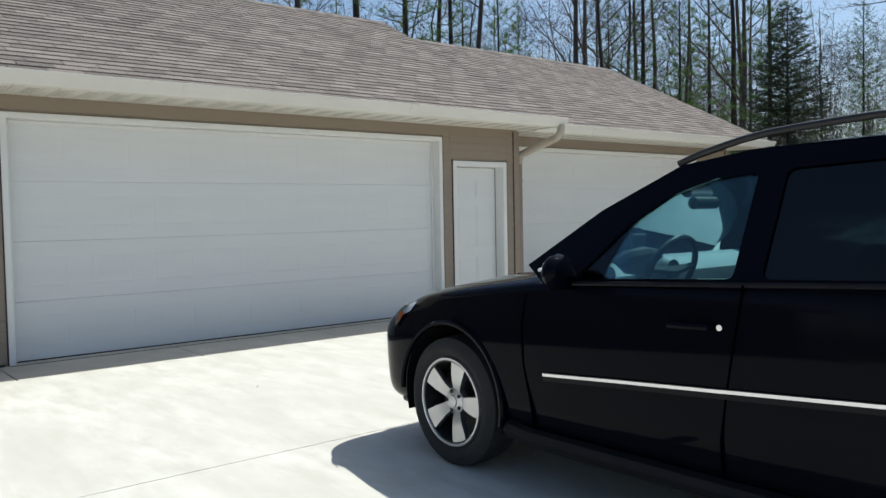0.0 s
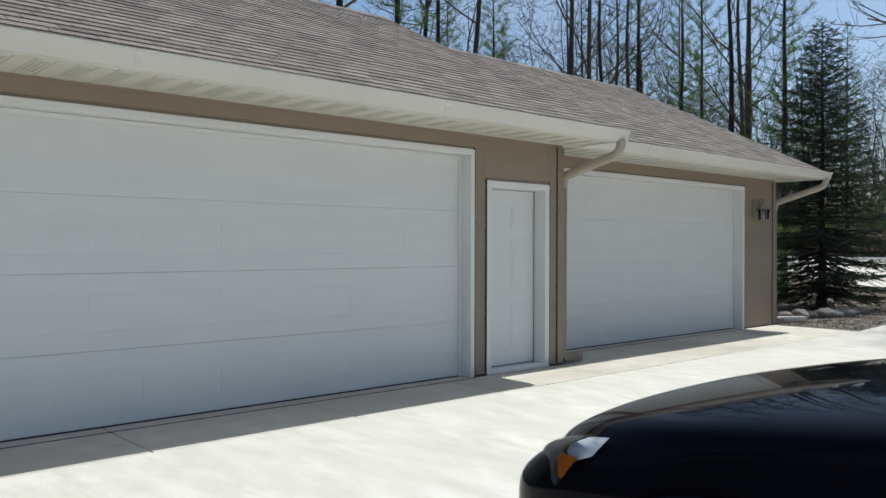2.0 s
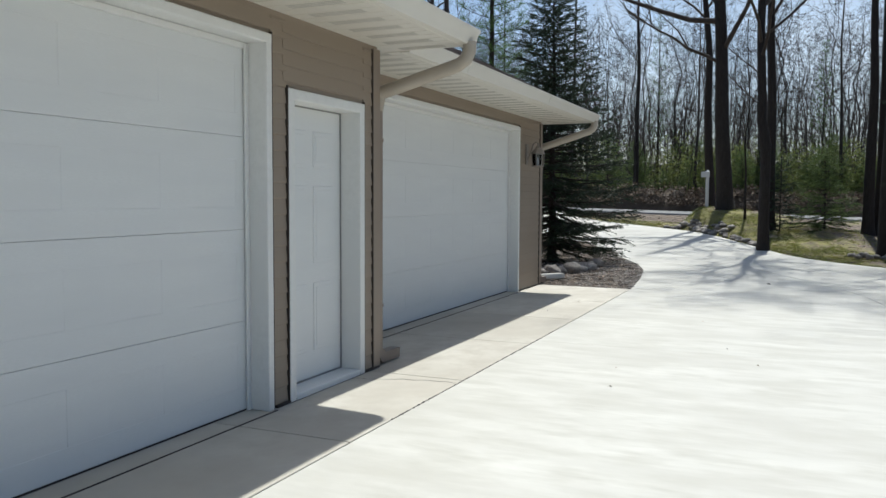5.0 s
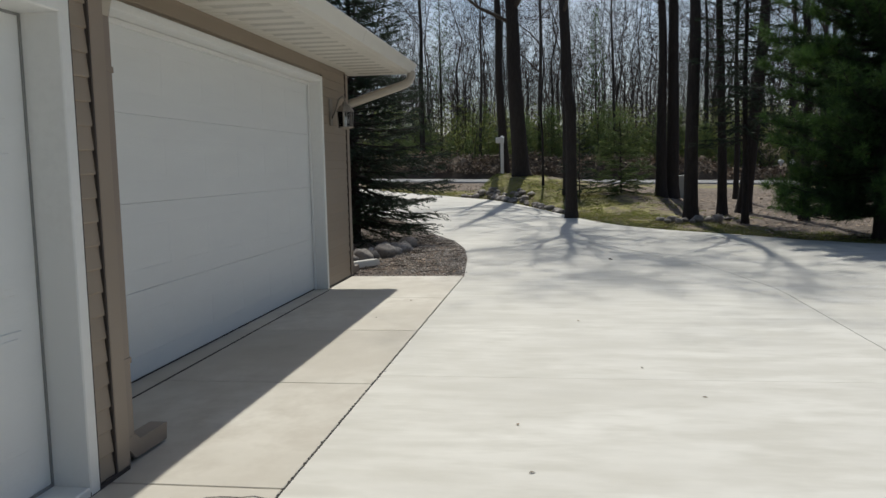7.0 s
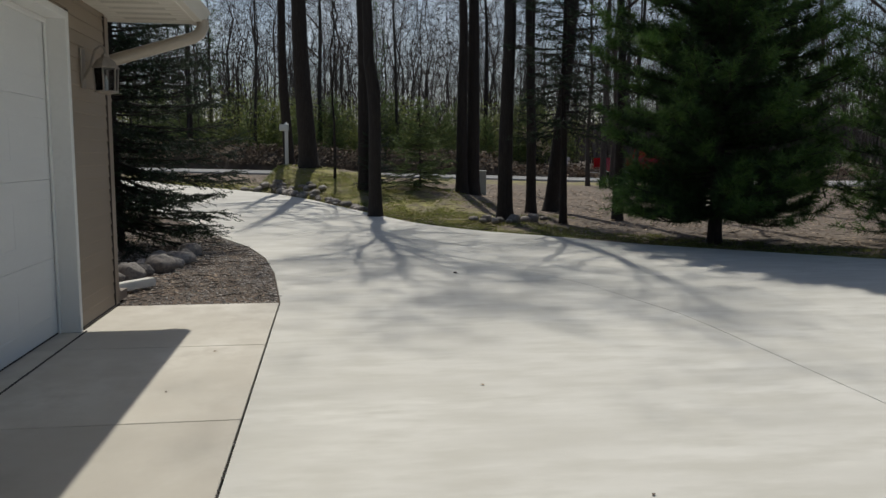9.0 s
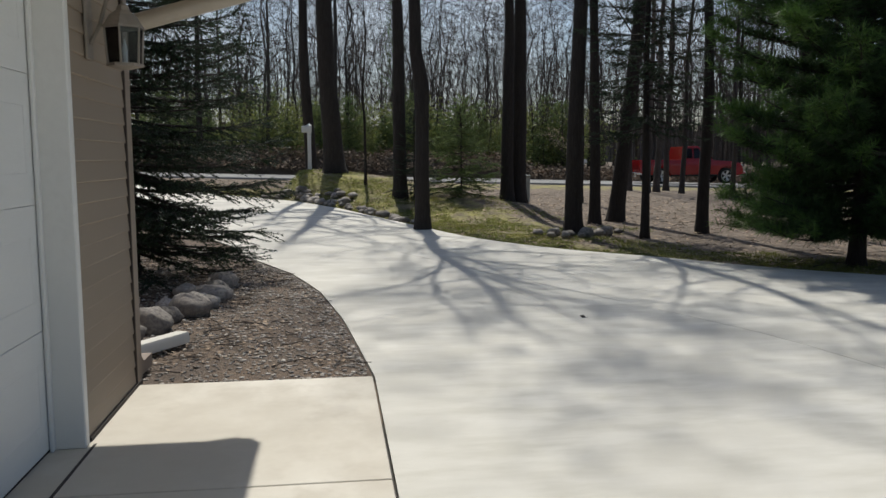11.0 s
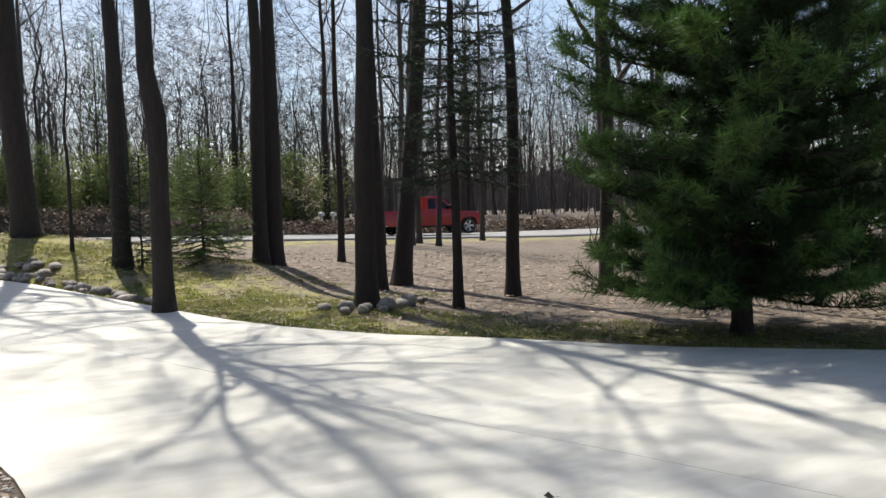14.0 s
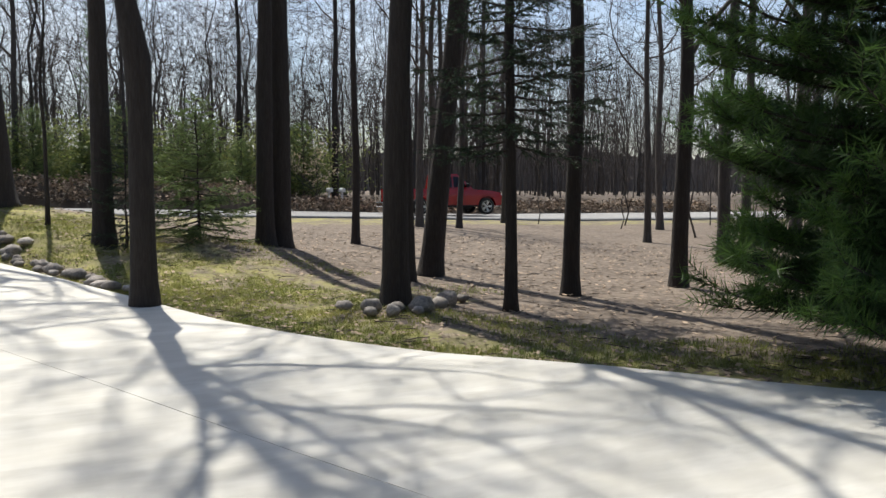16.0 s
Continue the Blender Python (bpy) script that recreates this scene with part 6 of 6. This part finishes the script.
part("rear_view_mirror", Geo().tube([car(-1.02, -0.115, 1.46), car(-1.025, -0.1, 1.46), car(-1.025, 0.1, 1.46), car(-1.02, 0.115, 1.46)], [0.015, 0.034, 0.034, 0.015], 10), LEATHER, suv, "black rear-view mirror", smooth=True)
part("navigation_unit", Geo().box(*car(-0.78, -0.29, 1.225), *car(-0.755, -0.17, 1.3), 0.006), LEATHER, suv, "small dark navigation unit on the dashboard")
part("navigation_stand", Geo().tube([car(-0.77, -0.23, 1.16), car(-0.77, -0.23, 1.23)], 0.012, 8), LEATHER, suv)
part("air_vent", Geo().tube([car(-0.94, -0.72, 1.11), car(-0.965, -0.72, 1.11)], [0.055, 0.05], 14), CHROME, suv, "round chrome air vent", smooth=True)
for dv in (-0.40, 0.40):
    st = Geo().box(-0.25, -0.08, -0.3, 0.25, 0.08, 0.34)
    me = baked(st, LEATHER, "seat_back", 2)
    ob = mesh_part("seat_back", me, suv)
    ob.matrix_parent_inverse = Matrix.Identity(4)
    ob.matrix_basis = Matrix.Translation(Vector(car(-2.0, dv, 1.0)) - suv.location) @ Matrix.Rotation(radians(14), 4, "X")

# red pickup on the road; it faces towards -y
TX, TY = 50.4, -9.9
TZ = land(TX, TY) + 0.02
pickup = thing("pickup_truck", "red pickup truck driving along the rural road", "truck", (TX, TY, TZ))


def tk(u, v, w):
    return (TX + v, TY - u * 0.94, TZ + w * 1.1)


side = [(-2.95, 0.55), (-2.95, 1.12), (-0.55, 1.14), (1.25, 1.12), (2.3, 1.06), (2.75, 0.98), (2.88, 0.8), (2.88, 0.5), (2.6, 0.42), (-2.7, 0.45)]
g = Geo()
n = len(side)
for v, k in ((-0.98, 0.97), (-0.94, 1.0), (0.94, 1.0), (0.98, 0.97)):
    g.v += [tk(u, v, w if w < 0.9 or abs(v) < 0.95 else w - 0.06) for u, w in side]
for a in range(3):
    for i in range(n):
        g.f.append((a * n + i, a * n + (i + 1) % n, (a + 1) * n + (i + 1) % n, (a + 1) * n + i))
g.f += [tuple(range(n)), tuple(3 * n + i for i in reversed(range(n)))]
cuts = [Geo().tube([tk(u, s * 0.7, 0.42), tk(u, s * 1.3, 0.42)], 0.47, 28) for u in (1.95, -1.75) for s in (-1, 1)]
cuts.append(Geo().box(TX - 0.84, TY + 0.62, TZ + 0.75, TX + 0.84, TY + 2.86, TZ + 1.4))
ob = mesh_part("body", baked(g, RED_PAINT, "body", 0, cuts), pickup, "red body with an open load bed")
cab = [(-0.56, 1.12, 0.90), (-0.50, 1.74, 0.74), (0.35, 1.78, 0.74), (1.22, 1.12, 0.90)]
g = Geo()
for u, w, v in cab:
    g.v += [tk(u, -v, w), tk(u, v, w)]
g.f = [(0, 2, 4, 6), (1, 7, 5, 3), (0, 1, 3, 2), (2, 3, 5, 4), (4, 5, 7, 6), (0, 6, 7, 1)]
part("cab", g, RED_PAINT, pickup)
for s in (-1, 1):
    for ring in ([(-0.42, 1.2), (-0.38, 1.64), (0.02, 1.66), (0.02, 1.2)], [(0.1, 1.2), (0.1, 1.66), (0.36, 1.66), (0.86, 1.2)]):
        g = Geo()
        for d in (0.012, -0.01):
            g.v += [tk(u, s * (0.90 - (w - 1.12) * 0.25 + d), w) for u, w in ring]
        g.f = [(0, 1, 2, 3), (7, 6, 5, 4)] + [(i, (i + 1) % 4, 4 + (i + 1) % 4, 4 + i) for i in range(4)]
        part("window", g, PRIVACY, pickup, "dark side window")
    part("headlamp", Geo().box(*[min(a, b) for a, b in zip(tk(2.78, s * 0.62, 0.74), tk(2.9, s * 0.92, 0.92))], *[max(a, b) for a, b in zip(tk(2.78, s * 0.62, 0.74), tk(2.9, s * 0.92, 0.92))], 0.02), LAMP_SHELL, pickup)
    part("wing_mirror", Geo().box(*[min(a, b) for a, b in zip(tk(0.75, s * 0.95, 1.2), tk(0.87, s * 1.16, 1.38))], *[max(a, b) for a, b in zip(tk(0.75, s * 0.95, 1.2), tk(0.87, s * 1.16, 1.38))], 0.03), CLADDING, pickup)
    for u in (1.95, -1.75):
        wheel(pickup, tk(u, s * 0.86, 0.40), s, 0.40, 0.26)
    part("side_sill", Geo().box(*[min(a, b) for a, b in zip(tk(-1.2, s * 0.9, 0.38), tk(1.4, s * 0.99, 0.46))], *[max(a, b) for a, b in zip(tk(-1.2, s * 0.9, 0.38), tk(1.4, s * 0.99, 0.46))], 0.01), CLADDING, pickup)
g = Geo()
g.v = [tk(0.42, -0.69, 1.74), tk(0.42, 0.69, 1.74), tk(1.19, 0.84, 1.16), tk(1.19, -0.84, 1.16), tk(0.38, -0.69, 1.72), tk(0.38, 0.69, 1.72), tk(1.15, 0.84, 1.14), tk(1.15, -0.84, 1.14)]
g.v = [(x, y - 0.03, z + 0.03) for x, y, z in g.v]
g.f = [(0, 1, 2, 3), (7, 6, 5, 4), (0, 4, 5, 1), (1, 5, 6, 2), (2, 6, 7, 3), (3, 7, 4, 0)]
part("windscreen", g, PRIVACY, pickup)
for u0, u1, lab in ((2.86, 2.98, "front_bumper"), (-3.06, -2.94, "rear_bumper")):
    part(lab, Geo().box(TX - 0.95, min(TY - u0, TY - u1), TZ + 0.42, TX + 0.95, max(TY - u0, TY - u1), TZ + 0.64, 0.03), CHROME, pickup, "dull chrome bumper")

# ---- fixtures and small things ----
BRONZE = material("weathered_lantern_metal", (0.24, 0.21, 0.18), 0.6, 0.15, colour2=(0.34, 0.30, 0.26), scale=14)
lx, ly, lz = 14.9, Y2 - 0.2, 1.93
lan = thing("wall_lantern", "weathered bronze wall lantern with clear glass panes", "lantern", (lx, ly, lz))
part("back_plate", Geo().box(lx - 0.055, Y2 - 0.03, lz + 0.02, lx + 0.055, Y2 - 0.012, lz + 0.34, 0.008), BRONZE, lan)
part("arm", Geo().tube([(lx, Y2 - 0.03, lz + 0.10), (lx, Y2 - 0.08, lz + 0.20), (lx, Y2 - 0.12, lz + 0.33), (lx, Y2 - 0.17, lz + 0.37), (lx, ly, lz + 0.34), (lx, ly, lz + 0.30)], 0.011, 8), BRONZE, lan, smooth=True)
hood = Geo()
rings = [(0.012, 0.31), (0.03, 0.295), (0.036, 0.275), (0.07, 0.25), (0.098, 0.205), (0.112, 0.19), (0.112, 0.182), (0.0, 0.182)]
for r, h in rings:
    for k in range(6):
        a = math.pi / 3 * k
        hood.v.append((lx + r * math.cos(a), ly + r * math.sin(a), lz + h))
hood.f = [(i * 6 + k, i * 6 + (k + 1) % 6, (i + 1) * 6 + (k + 1) % 6, (i + 1) * 6 + k) for i in range(len(rings) - 1) for k in range(6)]
part("hood", hood, BRONZE, lan, "bell-shaped metal hood")
for k in range(6):
    a, b = math.pi / 3 * k, math.pi / 3 * (k + 1)
    part("cage_bar", Geo().tube([(lx + 0.088 * math.cos(a), ly + 0.088 * math.sin(a), lz), (lx + 0.1 * math.cos(a), ly + 0.1 * math.sin(a), lz + 0.185)], 0.006, 5), BRONZE, lan)
    p = [(lx + r * math.cos(t), ly + r * math.sin(t), lz + h) for r, h, t in ((0.082, 0.002, a), (0.082, 0.002, b), (0.094, 0.182, b), (0.094, 0.182, a), (0.08, 0.002, a), (0.08, 0.002, b), (0.092, 0.182, b), (0.092, 0.182, a))]
    ob = part("glass_pane", Geo().add(p, [(0, 1, 2, 3), (7, 6, 5, 4), (0, 4, 5, 1), (1, 5, 6, 2), (2, 6, 7, 3), (3, 7, 4, 0)]), LENS, lan)
    ob.visible_shadow = False
part("lantern_base", Geo().tube([(lx, ly, lz - 0.03), (lx, ly, lz - 0.018), (lx, ly, lz - 0.012), (lx, ly, lz + 0.002)], [0.02, 0.07, 0.094, 0.094], 6), BRONZE, lan)
part("bulb", Geo().tube([(lx, ly, lz + 0.0), (lx, ly, lz + 0.06), (lx, ly, lz + 0.09), (lx, ly, lz + 0.13)], [0.014, 0.014, 0.012, 0.003], 8), WHITE, lan, "unlit candle bulb", smooth=True)

BOXGREY = material("utility_box_paint", (0.36, 0.37, 0.34), 0.6, colour2=(0.42, 0.43, 0.39), scale=4)
bx, by = 34.6, 2.5
bz = land(bx, by) - 0.05
ub = thing("utility_box", "pale grey utility pedestal behind a stout tree", "utility box", (bx, by, bz))
part("cabinet", Geo().box(bx - 0.2, by - 0.22, bz, bx + 0.2, by + 0.22, bz + 0.78, 0.02), BOXGREY, ub)
part("lid", Geo().box(bx - 0.22, by - 0.24, bz + 0.78, bx + 0.22, by + 0.24, bz + 0.84, 0.02), BOXGREY, ub)
part("panel_door", Geo().box(bx - 0.212, by - 0.17, bz + 0.1, bx - 0.2, by + 0.17, bz + 0.7, 0.004), BOXGREY, ub)

px, py = 37.2, 8.95
pz = land(px, py) - 0.05
post = thing("white_post", "white wooden post with a small box on top, on the bank", "post", (px, py, pz))
part("shaft", Geo().box(px - 0.06, py - 0.06, pz, px + 0.06, py + 0.06, pz + 1.42, 0.01), WHITE, post)
part("head_box", Geo().box(px - 0.1, py - 0.08, pz + 1.2, px + 0.1, py + 0.24, pz + 1.42, 0.02), WHITE, post)
part("cap", Geo().add([(px - 0.09, py - 0.09, pz + 1.42), (px + 0.09, py - 0.09, pz + 1.42), (px + 0.09, py + 0.09, pz + 1.42), (px - 0.09, py + 0.09, pz + 1.42), (px, py, pz + 1.5)], [(3, 2, 1, 0), (0, 1, 4), (1, 2, 4), (2, 3, 4), (3, 0, 4)]), WHITE, post)

mbx = [(57.3, -6.7), (57.3, -7.4)]
for x, y in mbx:
    z = land(x, y)
    mb = thing("mailbox", "white roadside mailbox on a post beside a beech", "mailbox", (x, y, z), "mailboxes")
    part("post", Geo().box(x - 0.05, y - 0.05, z - 0.1, x + 0.05, y + 0.05, z + 0.95, 0.008), WHITE, mb)
    arch = [(y - 0.1, z + 0.95), (y + 0.1, z + 0.95)] + [(y + 0.1 * math.cos(math.pi * k / 8), z + 1.07 + 0.1 * math.sin(math.pi * k / 8)) for k in range(9)]
    part("box", Geo().prism(arch, "x", x - 0.28, x + 0.24), WHITE, mb)

dl = thing("fallen_leaf", "curled dark dead leaf lying on the concrete", "leaf", (17.36, 6.0, 0.0))
part("blade", Geo().add([(17.33, 5.97, 0.012), (17.36, 5.99, 0.002), (17.40, 6.0, 0.02), (17.37, 6.05, 0.018), (17.345, 6.03, 0.004), (17.355, 5.985, 0.006)], [(0, 1, 5), (1, 2, 3), (1, 3, 4), (5, 1, 4)]), BARK, dl)

# a wandering crack across one apron slab and a brown stain of run-off dirt
crng, cracks = random.Random(33), Geo()
cy, cx = 8.02, 8.5
while cy < 8.8:
    ny, nx = cy + crng.uniform(0.03, 0.06), cx + crng.uniform(-0.035, 0.04)
    w = crng.uniform(0.002, 0.005)
    cracks.add([(cx - w, cy, 0.0015), (cx + w, cy, 0.0015), (nx + w, ny, 0.0015), (nx - w, ny, 0.0015)], [(0, 1, 2, 3)])
    cx, cy = nx, ny
tagged(part("slab_crack", cracks, JOINT, recalc=False), "dark hairline crack across the apron", "crack", kind="structure")

# crumbled dirt in the apron's joint, and leaf scraps on the concrete
drng, dirt = random.Random(21), Geo()
for i in range(170):
    x = 7.4 + 4.4 * drng.random() ** 1.3
    dirt.stone((x, 8.0 + drng.gauss(0, 0.006), -0.004), drng.uniform(0.006, 0.02), drng, 0.35, 2, 6)
tagged(part("joint_dirt", dirt, JOINT, recalc=False), "crumbled dark dirt along the concrete joint", "dirt", kind="stuff")
for x, y, a in ((3.05, 6.2, 0.4), (8.9, 6.9, 1.9), (9.6, 7.0, 0.2), (10.9, 6.2, 2.6), (10.2, 5.9, 1.1), (12.6, 6.6, 0.9), (13.7, 8.35, 2.0), (12.7, 8.5, 0.1)):
    c, q = math.cos(a) * 0.018, math.sin(a) * 0.018
    lf = tagged(part("leaf_scrap", Geo().add([(-c, -q, 0.003), (0.5 * q, -0.5 * c, 0.008), (c, q, 0.004), (-0.5 * q, 0.5 * c, 0.010)], [(0, 1, 2, 3)]), LITTER, recalc=False), "scrap of dead leaf lying on the concrete", "leaf", "leaf scraps")
    lf.location = (x, y, 0.0)
